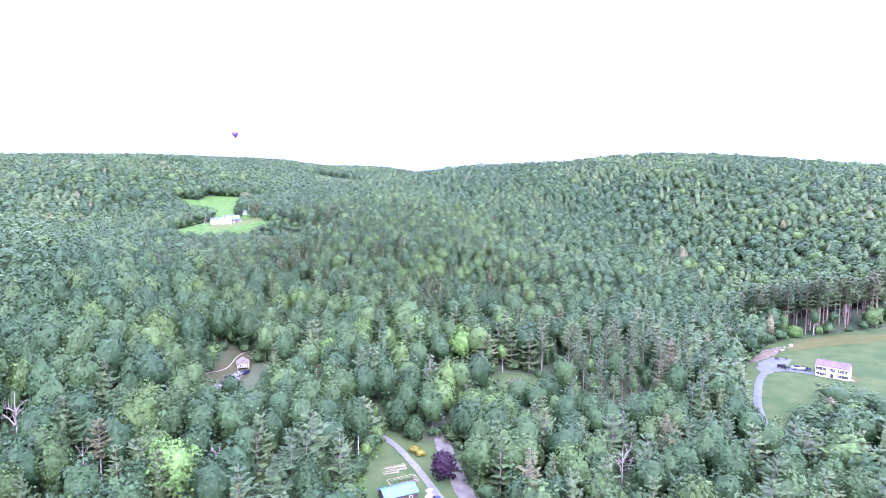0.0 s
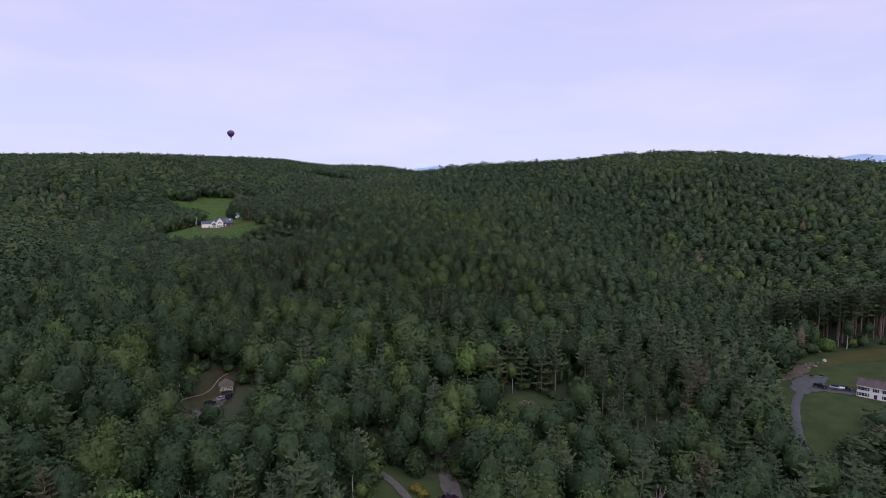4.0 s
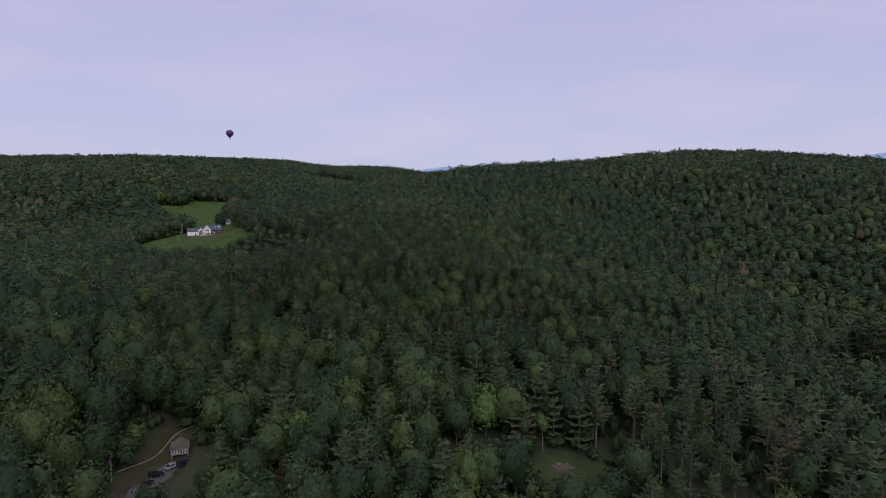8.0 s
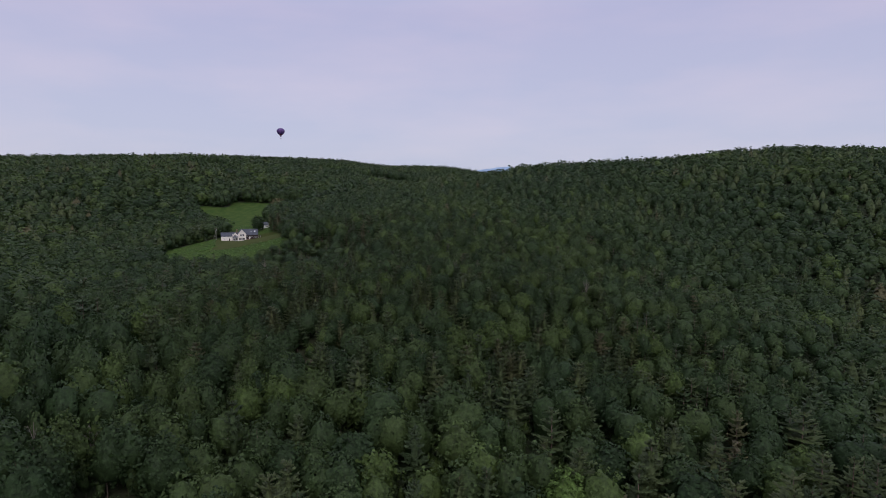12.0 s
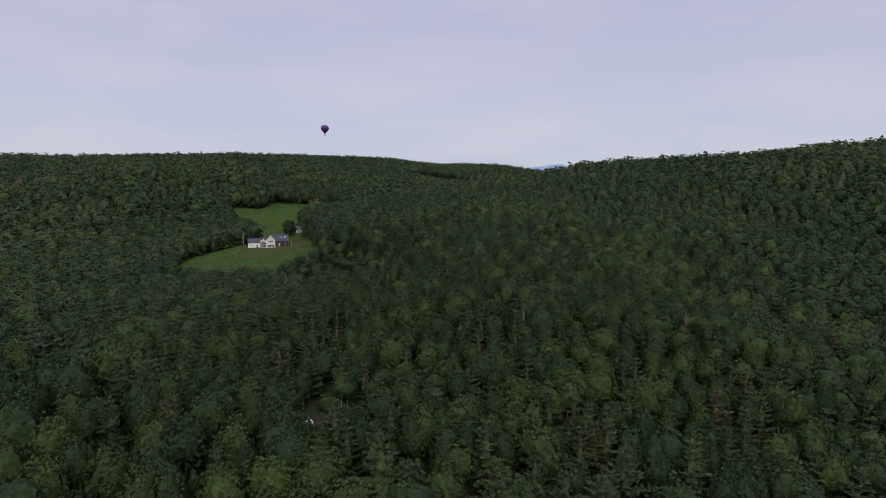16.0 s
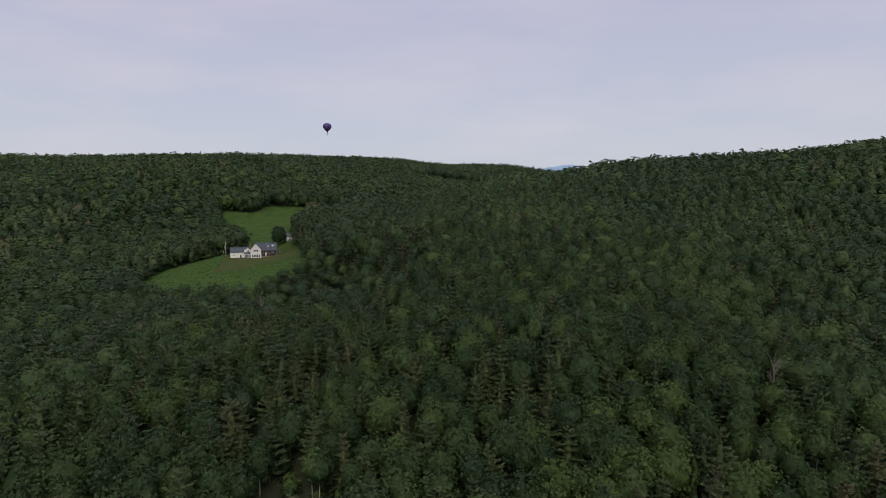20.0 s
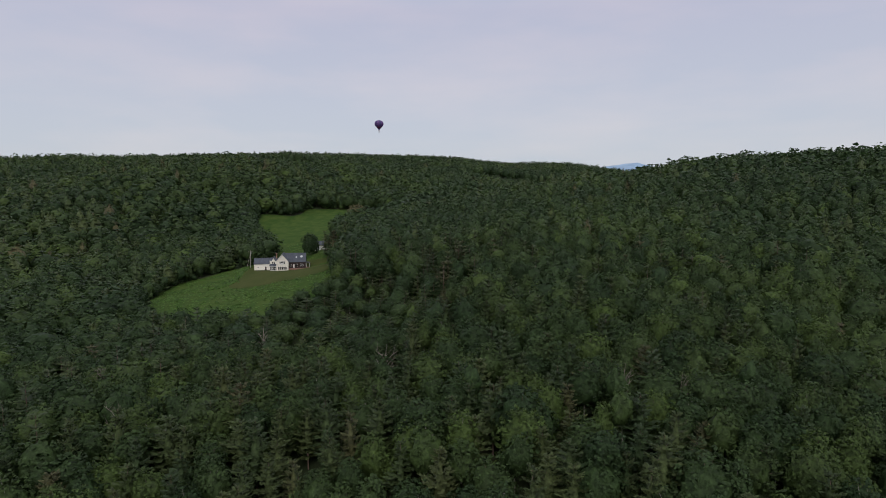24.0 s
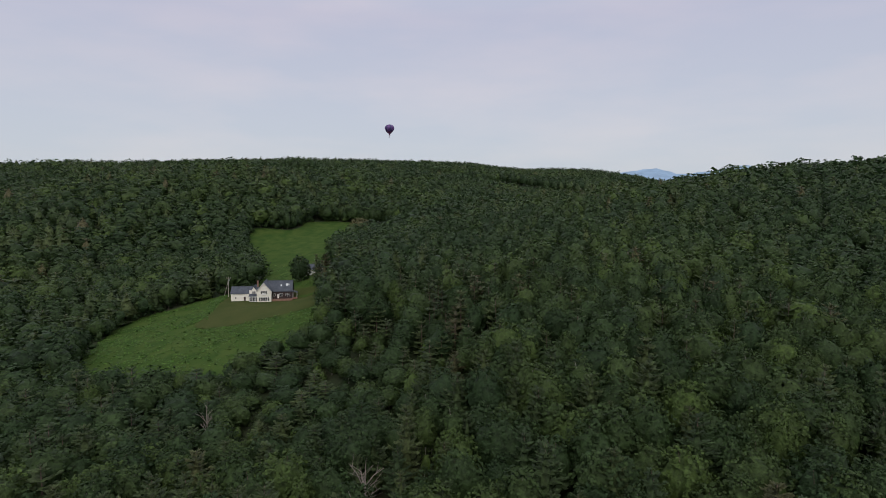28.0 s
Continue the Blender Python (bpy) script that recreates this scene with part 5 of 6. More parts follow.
    part("gable", clapboards(Shape().side([(x0, e), (x1, e), (m, r)], y0, y0 + 0.2), m - 1.2, m + 1.2, e + 0.6, e + 2.2, y0), M_CREAM, h)
    part("gable", Shape().side([(x0, e), (x1, e), (m, r)], y1 - 0.2, y1), M_CREAM, h)
    gable_roof(h, x0, x1, y0, y1, e, r, M_SLATE, 0.45, along="y", label="steep slate-grey gable roof slope")
    for q in gh[:5]:
        window(h, q[0], q[1], q[2], q[3], y0 + 0.05, panes=1)
    for q in gh[5:]:
        window(h, q[0], q[1], q[2], min(q[3], e - q[1] - 0.12), y0 + 0.05, 0.3 if q[2] > 0.8 else 0.0, 1)
    window(h, m, 6.5, 0.6, 0.8, y0 - 0.0, panes=1)
    for s in (-1, 1):
        rb = Shape()
        rb.rod((m + s * 4.4, y0 - 0.48, e - 0.45), (m, y0 - 0.48, r + 0.02), 0.09, n=4)
        part("barge_board", rb, M_TRIM, h)
    part("balcony", Shape().box(m - 1.0, y0 - 0.7, 3.55, m + 1.0, y0, 3.68).box(m - 1.0, y0 - 0.7, 3.68, m + 1.0, y0 - 0.64, 4.35), M_TRIM, h)
    # chimney
    part("chimney", Shape().box(14.2, 2.4, 4.5, 15.0, 3.2, 9.1, 0.04).box(14.1, 2.3, 9.1, 15.1, 3.3, 9.35, 0.05), M_BRICK, h, "brick chimney")
    # the dark wing
    wy0, wy1, we, wr, x2, x3 = 0.2, 8.4, 4.6, 8.9, 22.8, 34.0
    wh = [(24.2, 2.2, 0.9, 1.1), (26.2, 1.1, 0.95, 2.0), (27.9, 2.1, 1.7, 1.2), (30.9, 2.1, 1.0, 1.2), (32.2, 2.1, 1.0, 1.2)]
    shell(h, x2, x3, wy0, wy1, z0, we, wh, M_BROWNWOOD, label="dark brown board wall of the wing")
    part("foundation", Shape().box(22.9, 0.15, -2.5, x3 + 0.05, 8.4, z0), M_CONCRETE, h)
    for q in wh:
        if q[1] < 1.5:
            part("door", Shape().box(q[0] - 0.47, wy0 + 0.06, 1.1, q[0] + 0.47, wy0 + 0.12, 3.1).box(q[0] - 0.3, wy0 + 0.02, 1.9, q[0] + 0.3, wy0 + 0.06, 2.9), M_TRIM, h, "white glazed door")
        else:
            window(h, q[0], q[1], q[2], q[3], wy0 + 0.05)
    for x in (x2 + 0.1, x3 - 0.2):
        part("gable", gable_end(Shape(), wy0 + 0.02, wy1 - 0.02, x, we, wr - 0.05), M_BROWNWOOD, h)
    gable_roof(h, x2 - 3.6, x3, wy0, wy1, we, wr, M_SLATE, 0.35, label="dark slate-grey roof slope of the wing")
    slope = (wr - we) / ((wy1 - wy0) / 2)
    for x, y, w, q in ((27.5, 1.9, 0.7, 0.9), (30.6, 2.0, 0.9, 1.3), (31.8, 2.3, 0.5, 0.8)):
        z = we + slope * (y - wy0) + 0.30
        sk = part("skylight", Shape().add([(x, y, z), (x + w, y, z), (x + w, y + q * 0.7, z + q * 0.7 * slope), (x, y + q * 0.7, z + q * 0.7 * slope), (x, y, z - 0.15), (x + w, y, z - 0.15), (x + w, y + q * 0.7, z + q * 0.7 * slope - 0.15), (x, y + q * 0.7, z + q * 0.7 * slope - 0.15)],
                                        [(0, 1, 2, 3), (0, 4, 5, 1), (1, 5, 6, 2), (2, 6, 7, 3), (3, 7, 4, 0)]), M_LAMP, h, "pale skylight")
    # open porch at the end
    for x in (34.3, 36.6):
        for y in (0.4, 3.2):
            part("porch_post", Shape().box(x, y, -1.5, x + 0.16, y + 0.16, 3.6, 0.02), M_TRIM, h)
    part("porch_floor", Shape().box(34.0, 0.2, -1.5, 36.9, 3.6, 1.05), M_REDDECK, h)
    part("porch_roof", Shape().add([(34.0, 0.0, 4.1), (37.1, 0.0, 3.6), (37.1, 3.8, 3.6), (34.0, 3.8, 4.1), (34.0, 0.0, 4.26), (37.1, 0.0, 3.76), (37.1, 3.8, 3.76), (34.0, 3.8, 4.26)],
                                   [(4, 5, 6, 7), (3, 2, 1, 0), (0, 1, 5, 4), (1, 2, 6, 5), (3, 0, 4, 7), (2, 3, 7, 6)]), M_SLATE, h)
    # stone terrace before the wing
    tr = thing("terrace", pose(-195.4, 611.0, base, 0, 0, 24) @ Matrix.Diagonal((0.83, 1, 1, 1)), "low brick and stone terrace before the farmhouse wing", "terrace")
    for k in range(12):
        part("stone", Shape().box(23.0 + 0.95 * k, -1.9 - 0.15 * (k % 3), -2.0, 23.9 + 0.95 * k, 0.1, 0.85 + 0.03 * (k % 2), 0.05), M_BRICK, tr)
    return h


colonial_house()
farmhouse()


def small_house(name, m, label, L, W, e, r, mat, roof, wins, dark_front=False):
    h = thing(name, m, label, "house")
    holes = [(x, 1.0, 0.9, 1.2) for x in wins]
    shell(h, 0, L, 0, W, -0.2, e, holes, mat)
    part("foundation", Shape().box(-0.04, -0.04, -4.0, L + 0.04, W + 0.04, -0.2), M_CONCRETE, h)
    for x in (0.0, L - 0.2):
        part("gable", gable_end(Shape(), 0.02, W - 0.02, x, e, r - 0.05), mat, h)
    gable_roof(h, 0, L, 0, W, e, r, roof, 0.35)
    for x in wins:
        window(h, x, 1.0, 0.9, 1.2, 0.05)
    return h


small_house("outbuilding", pose(-182.0, 656.5, height(-178, 658) + 0.3, 0, 0, 8), "small white outbuilding with a grey roof behind the farmhouse", 9.0, 6.0, 3.0, 5.2, M_WHITE, M_SLATE, (1.5, 4.0, 7.2))
small_house("ridge_house", pose(-400, 1036, 153.4, 0, 0, -10), "distant white house on the wooded ridge", 15.0, 8.0, 5.0, 7.5, M_WHITE, M_SLATE, (2, 5, 8, 11, 13.5))


def garage():
    x0, y0 = -80.0, 280.2
    base = 18.0
    h = thing("garage", pose(x0, y0, base, 0, 0, 18) @ Matrix.Diagonal((0.82, 0.82, 0.82, 1)), "tan two-storey garage with a row of windows over an open bay", "garage")
    L, W, e, r = 6.8, 7.5, 4.9, 6.9
    wh = [(0.75 + 1.06 * k, 3.1, 0.72, 1.25) for k in range(6)]
    shell(h, 0, L, 0, W, -0.1, e, wh + [(3.4, -0.1, 5.6, 2.4)], M_TAN, label="tan board front wall")
    part("gable", clapboards(Shape().side([(0, e), (L, e), (L / 2, r)], 0.0, 0.2), 1.6, L - 1.6, e, e + 0.9, 0.0), M_TAN, h)
    part("gable", Shape().side([(0, e), (L, e), (L / 2, r)], W - 0.2, W), M_TAN, h)
    gable_roof(h, 0, L, 0, W, e, r, M_TANROOF, 0.4, along="y", label="tan-brown shingle roof slope")
    for q in wh:
        window(h, q[0], q[1], q[2], q[3], 0.05, panes=1)
    part("floor", Shape().box(0.2, 0.2, 2.5, L - 0.2, W - 0.2, 2.65), M_TAN, h)
    part("foundation", Shape().box(-0.04, 0, -2.5, L + 0.04, W + 0.04, -0.08), M_CONCRETE, h)
    # log edging up the bank
    pts = smooth_line([(-90, 264, 0), (-87, 272, 0), (-84, 281, 0), (-82, 290, 0), (-78, 296, 0)], 3)
    for a, b in zip(pts, pts[1:]):
        lg = thing("log", pose(a.x, a.y, height(a.x, a.y) + 0.32), "pale log laid along the earth bank", "log", "logs of the edging")
        part("bole", Shape().rod((0, 0, 0), (b.x - a.x, b.y - a.y, height(b.x, b.y) - height(a.x, a.y)), 0.20, 0.17, 7), M_TIMBER, lg)


garage()


# ---- vehicles ----
def wheel(parent, x, y, r, side):
    w = new("wheel")
    w.parent, w.location = parent, (x, y, r)
    part("tyre", Shape().rod((0, -0.11, 0), (0, 0.11, 0), r, n=14), M_TYRE, w)
    part("rim", Shape().rod((0, side * 0.08, 0), (0, side * 0.13, 0), r * 0.62, r * 0.55, 10), M_RIM, w)


def vehicle(m, label, kind, body, L=4.6, W=1.8, tall=1.5):
    """A car, estate or pickup truck; x runs along it, its nose at +x."""
    v = thing("pickup_truck" if kind == "pickup" else "car", m, label, "truck" if kind == "pickup" else "car", "parked cars")
    k, hw = L / 4.6, W / 2
    low = [(-2.3, 0.35), (2.25, 0.32), (2.30, 0.70), (2.15, 0.86), (1.10, 0.98), (-2.2, 1.0), (-2.32, 0.8)]
    part("body", Shape().side([(x * k, z * tall / 1.5) for x, z in low], -hw, hw), body, v)
    roof = {"sedan": [(1.0, 0.98), (0.35, 1.44), (-0.95, 1.46), (-1.75, 1.0)], "estate": [(1.1, 0.98), (0.45, 1.48), (-1.9, 1.50), (-2.2, 1.0)], "pickup": [(0.95, 0.98), (0.45, 1.52), (-0.55, 1.54), (-0.75, 1.0)]}[kind]
    o = [(x * k, z * tall / 1.5) for x, z in roof]
    part("window", Shape().side(o, -hw * 0.88, hw * 0.88), M_GLASS, v, "dark car windows")
    t = [o[1], o[2], (o[2][0], o[2][1] + 0.05), (o[1][0], o[1][1] + 0.05)]
    part("roof", Shape().side(t, -hw * 0.86, hw * 0.86), body, v)
    for s in (-1, 1):
        for a, b in ((o[0], o[1]), (o[3], o[2])):
            part("pillar", Shape().rod((a[0], s * hw * 0.89, a[1]), (b[0], s * hw * 0.88, b[1]), 0.05, n=4), body, v)
        part("headlight", Shape().box(2.16 * k, s * hw * 0.72 - 0.17, 0.62, 2.33 * k, s * hw * 0.72 + 0.17, 0.78, 0.03), M_LAMP, v, "clear headlight")
        part("tail_light", Shape().box(-2.35 * k, s * hw * 0.78 - 0.14, 0.68, -2.2 * k, s * hw * 0.78 + 0.14, 0.88, 0.03), M_TAIL, v, "red tail light")
        part("mirror", Shape().box(0.75 * k, s * (hw + 0.1) - 0.09, 0.98, 0.92 * k, s * (hw + 0.1) + 0.09, 1.12, 0.03), body, v)
        for x in (-1.42, 1.42):
            wheel(v, x * k, s * (hw - 0.08), 0.34 * tall / 1.5, s)
    if kind == "pickup":
        part("cargo_bed", Shape().box(-2.28 * k, -hw, 1.0 * tall / 1.5, -2.2 * k, hw, 1.22 * tall / 1.5).box(-2.2 * k, -hw, 1.0 * tall / 1.5, -0.8 * k, -hw + 0.07, 1.22 * tall / 1.5).box(-2.2 * k, hw - 0.07, 1.0 * tall / 1.5, -0.8 * k, hw, 1.22 * tall / 1.5), body, v)
    return v


def ground_pose(x, y, turn, lift=0.55):
    return pose(x, y, height(x, y) + lift, 0, 0, turn)


vehicle(ground_pose(200.6, 289.6, -38, 0.68), "black pickup truck parked on the asphalt", "pickup", M_BLACKCAR, 5.8, 2.0, 1.85)
vehicle(ground_pose(209.8, 285.2, -42, 0.68), "dark car parked near the white house", "estate", M_BLUECAR, 4.7)
vehicle(ground_pose(-80.2, 268.8, 28, 0.68), "black estate car with a pale roof rack beside the garage", "estate", M_BLACKCAR, 4.7)
vehicle(ground_pose(-80.3, 262.4, 78, 0.68), "black car parked on the gravel", "sedan", M_BLACKCAR, 4.5)
vehicle(ground_pose(-77.4, 274.4, 62, 0.68), "silver car parked before the garage", "sedan", M_SILVER, 4.5)
vehicle(ground_pose(-74.8, 276.6, 70, 0.68), "navy blue car half inside the garage", "estate", M_BLUECAR, 4.5)


def boat():
    """A white runabout with a dark canopy on its trailer."""
    b = thing("boat", ground_pose(206.2, 286.0, -38, 0.62), "white motor boat with a dark canopy on a trailer", "boat")
    rings = [(-2.9, 0.95, 0.95), (-1.5, 1.1, 0.85), (0.2, 1.1, 0.85), (1.8, 0.8, 0.95), (2.8, 0.28, 1.15), (3.1, 0.04, 1.25)]
    v, f = [], []
    for x, w, z in rings:
        v += [(x, -w, z + 0.55), (x, -w * 0.8, z), (x, 0, z - 0.30), (x, w * 0.8, z), (x, w, z + 0.55)]
    for i in range(len(rings) - 1):
        for j in range(4):
            f.append((i * 5 + j, i * 5 + j + 1, i * 5 + j + 6, i * 5 + j + 5))
        f.append((i * 5, i * 5 + 5, i * 5 + 9, i * 5 + 4))
    part("hull", Shape().add(v, f + [(0, 1, 2, 3, 4)]), M_WHITECAR, b, "white glossy hull")
    part("windscreen", Shape().side([(0.5, 1.5), (0.9, 1.5), (0.35, 2.0), (0.2, 2.0)], -0.85, 0.85), M_GLASS, b)
    part("canopy", Shape().side([(-2.6, 1.5), (0.3, 1.6), (0.2, 2.05), (-2.3, 1.85)], -0.95, 0.95), M_BLUECAR, b, "dark blue canvas canopy")
    part("trailer_frame", Shape().box(-2.6, -0.75, 0.42, 2.6, -0.65, 0.54).box(-2.6, 0.65, 0.42, 2.6, 0.75, 0.54).box(2.4, -0.05, 0.42, 4.2, 0.05, 0.52), M_METAL, b)
    for s in (-1, 1):
        wheel(b, -0.8, s * 1.0, 0.32, s)


boat()


def quad_bike(x, y, turn):
    q = thing("quad_bike", ground_pose(x, y, turn, 0.68), "small black quad bike parked at the asphalt's edge", "quad bike")
    part("body", Shape().side([(-0.9, 0.55), (0.95, 0.55), (0.9, 0.85), (0.25, 0.8), (-0.2, 0.72), (-0.9, 0.88)], -0.35, 0.35), M_BLACKCAR, q)
    part("seat", Shape().box(-0.7, -0.18, 0.84, 0.15, 0.18, 0.98, 0.05), M_TYRE, q)
    part("handlebar", Shape().rod((0.4, -0.4, 1.12), (0.4, 0.4, 1.12), 0.03).rod((0.5, 0, 0.8), (0.4, 0, 1.12), 0.04), M_METAL, q)
    for s in (-1, 1):
        for xx in (-0.62, 0.62):
            wheel(q, xx, s * 0.42, 0.30, s)


quad_bike(206.0, 303.2, 10)
quad_bike(210.4, 302.0, -30)


def camper():
    c = thing("camper", pose(-66.8, 382.8, height(-66.8, 382.8) + 0.05, 0, 0, -52) @ Matrix.Diagonal((0.8, 0.8, 0.8, 1)), "white travel trailer standing among dark trees", "camper")
    o = [(-2.9, 0.55), (2.4, 0.55), (2.95, 1.2), (2.9, 2.5), (2.5, 2.95), (-2.7, 2.95), (-2.95, 2.5)]
    part("body", Shape().side(o, -1.15, 1.15), M_WHITECAR, c, "white aluminium body")
    part("stripe", Shape().box(-2.85, -1.17, 1.25, 2.85, -1.152, 1.4), M_SLATE, c)
    for x, w in ((-1.8, 1.0), (1.5, 1.1)):
        window(c, x, 1.55, w, 0.75, -1.17, panes=1, sill=False)
    part("door", Shape().box(-0.5, -1.19, 0.6, 0.2, -1.155, 2.5), M_TRIM, c)
    part("awning", Shape().rod((-2.2, -1.22, 2.75), (2.0, -1.22, 2.75), 0.09), M_SLATE, c)
    part("drawbar", Shape().rod((2.8, -0.5, 0.55), (4.2, 0, 0.5), 0.05).rod((2.8, 0.5, 0.55), (4.2, 0, 0.5), 0.05), M_METAL, c)
    part("roof_vent", Shape().box(-0.4, -0.4, 2.95, 0.3, 0.3, 3.12, 0.05), M_TRIM, c)
    for s in (-1, 1):
        wheel(c, -0.3, s * 1.0, 0.34, s)
    # lumber and barrels in the clearing
    pile = thing("lumber_pile", ground_pose(-53, 369, 35, 0.1), "small pile of orange-brown boards in the clearing", "lumber pile")
    for k in range(9):
        part("board", Shape().box(-1.6 + 0.1 * (k % 3), -0.7 + 0.24 * (k % 5), 0.05 + 0.13 * (k // 5), 1.6 - 0.1 * (k % 2), -0.49 + 0.24 * (k % 5), 0.17 + 0.13 * (k // 5)), M_TAN, pile)
    for x, y, q in ((-40.0, 373.6, 0.4), (-38.4, 374.8, 0.35), (-45.2, 369.5, 0.3)):
        br = thing("barrel", ground_pose(x, y, 0, 0.12), "small white barrel on the leaf litter", "barrel", "white barrels")
        part("drum", Shape().lathe([(q, 0), (q * 1.1, 0.3), (q * 1.1, 0.6), (q, 0.9)], 12), M_WHITECAR, br)
        part("lid", Shape().lathe([(q * 1.02, 0.9), (q * 1.02, 0.96)], 12), M_TRIM, br)


camper()


def rock(x, y, r, label, mat, flat=0.7):
    v = ICO2[0] * (1 + 0.22 * np.sin(ICO2[0] @ np.array((3.1, 2.3, 1.7)) * 2 + x)[:, None] * (1, 1, 1)) * (r, r * 0.85, r * flat)
    me = raw_mesh("rock", v, ICO2[1], [mat])
    ob = new("rock", me)
    ob.location = (x, y, height(x, y) + r * flat * 0.45 + 0.1)
    return tagged(ob, label, "rock", "rocks at the lawn's edge")


ICO2 = ico(3)
rock(227.6, 323.4, 1.15, "large pale granite boulder at the lawn's edge", M_ROCK, 0.85)
for i, (x, y, r) in enumerate(((215, 320.5, 0.8), (217.5, 321.2, 1.0), (220.0, 322.0, 0.7), (222.4, 321.5, 0.9), (212.5, 319, 0.6), (219, 319.6, 0.5), (224.5, 320.6, 0.6))):
    rock(x, y, r, "rough grey-brown boulder in a row along the soil bank", M_BOULDER)
for i, (x, y, r) in enumerate(((55.8, 289.2, 1.2), (57.6, 288.0, 0.8), (54.3, 287.8, 0.7))):
    rock(x, y, r, "heap of sandy brush and stones in the glade", M_SAND, 0.5)
for x, y, r in ((218, 317.5, 1.7), (213, 315.8, 1.3)):
    pl = tagged(new("sand_pile", raw_mesh("sand_pile", ICO2[0] * (1 + 0.12 * np.sin(ICO2[0] @ np.array((4.0, 2.0, 3.0)) * 2)[:, None]) * (r, r * 0.8, r * 0.4), ICO2[1], [M_SAND])), "low pile of sandy earth beside the boulders", "sand pile")
    pl.location = (x, y, height(x, y) + 0.3)


# ---- the garden by the road ----
def raised_bed(x, y, turn, L, W, label):
    b = thing("raised_bed", pose(x, y, height(x, y) + 0.1, 0, 0, turn), label, "garden bed", "raised beds")
    for k, (x0, y0, x1, y1) in enumerate(((-L / 2, -W / 2, L / 2, -W / 2 + 0.14), (-L / 2, W / 2 - 0.14, L / 2, W / 2), (-L / 2, -W / 2 + 0.14, -L / 2 + 0.14, W / 2 - 0.14), (L / 2 - 0.14, -W / 2 + 0.14, L / 2, W / 2 - 0.14))):
        part("plank", Shape().box(x0, y0, -0.3, x1, y1, 0.38), M_TIMBER, b)
    part("soil", Shape().box(-L / 2 + 0.14, -W / 2 + 0.14, -0.3, L / 2 - 0.14, W / 2 - 0.14, 0.28), M_SOIL, b)
    n = int(L / 0.55)
    c = np.array([(-L / 2 + 0.4 + 0.55 * i, j * W * 0.25, 0.42) for i in range(n) for j in (-1, 1)], float)
    c = np.repeat(c, 4, 0) + rng.normal(size=(len(c) * 4, 3)) * (0.12, 0.12, 0.08)
    pl = new("plants", raw_mesh("plants", *tufts(c, rng.normal(size=c.shape) * 0.6 + (0, 0, 1), rng.uniform(0.14, 0.28, len(c))), [M_LEAF1]))
    pl.parent = b
    return b


raised_bed(-4.6, 210.4, 22, 10.5, 1.1, "long raised garden bed of weathered planks")
raised_bed(-4.0, 208.4, 22, 10.5, 1.1, "long raised garden bed of weathered planks")
raised_bed(-4.9, 206.4, 22, 6.0, 1.1, "short raised garden bed of weathered planks")


def fenced_plot():
    f = thing("fenced_plot", pose(-0.6, 200.6, height(-0.6, 200.6) + 0.1, 0, 0, 22), "fenced vegetable plot with leafy rows", "garden plot")
    L, W = 10.5, 4.2
    for i in range(8):
        for y in (-W / 2, W / 2):
            part("post", Shape().box(-L / 2 + L * i / 7 - 0.05, y - 0.05, -0.4, -L / 2 + L * i / 7 + 0.05, y + 0.05, 1.1), M_TIMBER, f)
    for z in (0.45, 1.0):
        for y in (-W / 2, W / 2):
            part("rail", Shape().box(-L / 2, y - 0.03, z, L / 2, y + 0.03, z + 0.09), M_TIMBER, f)
        for x in (-L / 2, L / 2):
            part("rail", Shape().box(x - 0.03, -W / 2, z, x + 0.03, W / 2, z + 0.09), M_TIMBER, f)
    part("soil", Shape().box(-L / 2 + 0.1, -W / 2 + 0.1, -0.3, L / 2 - 0.1, W / 2 - 0.1, 0.08), M_SOIL, f)
    for j in range(4):
        c = np.repeat(np.array([(-L / 2 + 0.5 + 0.5 * i, -1.5 + j, 0.3) for i in range(19)], float), 7, 0)
        c = c + rng.normal(size=c.shape) * (0.16, 0.13, 0.12)
        row = new("plant_row", raw_mesh("plant_row", *tufts(c, rng.normal(size=c.shape) * 0.6 + (0, 0, 1), rng.uniform(0.16, 0.32, len(c))), [M_LEAF1]))
        row.parent = f


fenced_plot()


def blue_shed():
    h = thing("garden_shed", pose(-6.2, 184.6, height(-1, 190) + 0.2, 0, 0, 22), "garden building with a blue metal roof", "shed")
    L, W, e, r = 11.5, 7.0, 2.9, 4.4
    shell(h, 0, L, 0, W, -0.2, e, [(2.5, 0.9, 1.0, 1.1), (5.7, -0.2, 1.2, 2.1), (9.0, 0.9, 1.0, 1.1)], M_BROWNWOOD, label="dark board wall of the shed")
    part("foundation", Shape().box(-0.04, -0.04, -1.6, L + 0.04, W + 0.04, -0.2), M_CONCRETE, h)
    for x in (0.0, L - 0.2):
        part("gable", gable_end(Shape(), 0.02, W - 0.02, x, e, r - 0.05), M_BROWNWOOD, h)
    gable_roof(h, 0, L, 0, W, e, r, M_BLUEROOF, 0.4, 0.12, label="blue metal roof slope")
    for k in range(24):
        for s in (0, 1):
            y0, y1 = (-0.4, W / 2) if s == 0 else (W + 0.4, W / 2)
            zz = e - (r - e) / (W / 2) * 0.4
            part("seam", Shape().rod((-0.3 + 0.53 * k, y0, zz + 0.15), (-0.3 + 0.53 * k, y1, r + 0.14), 0.025, n=4), M_BLUEROOF, h)
    for x in (2.5, 9.0):
        window(h, x, 0.9, 1.0, 1.1, 0.05)
    part("door", Shape().box(5.1, 0.05, -0.2, 6.3, 0.12, 1.9), M_TRIM, h)


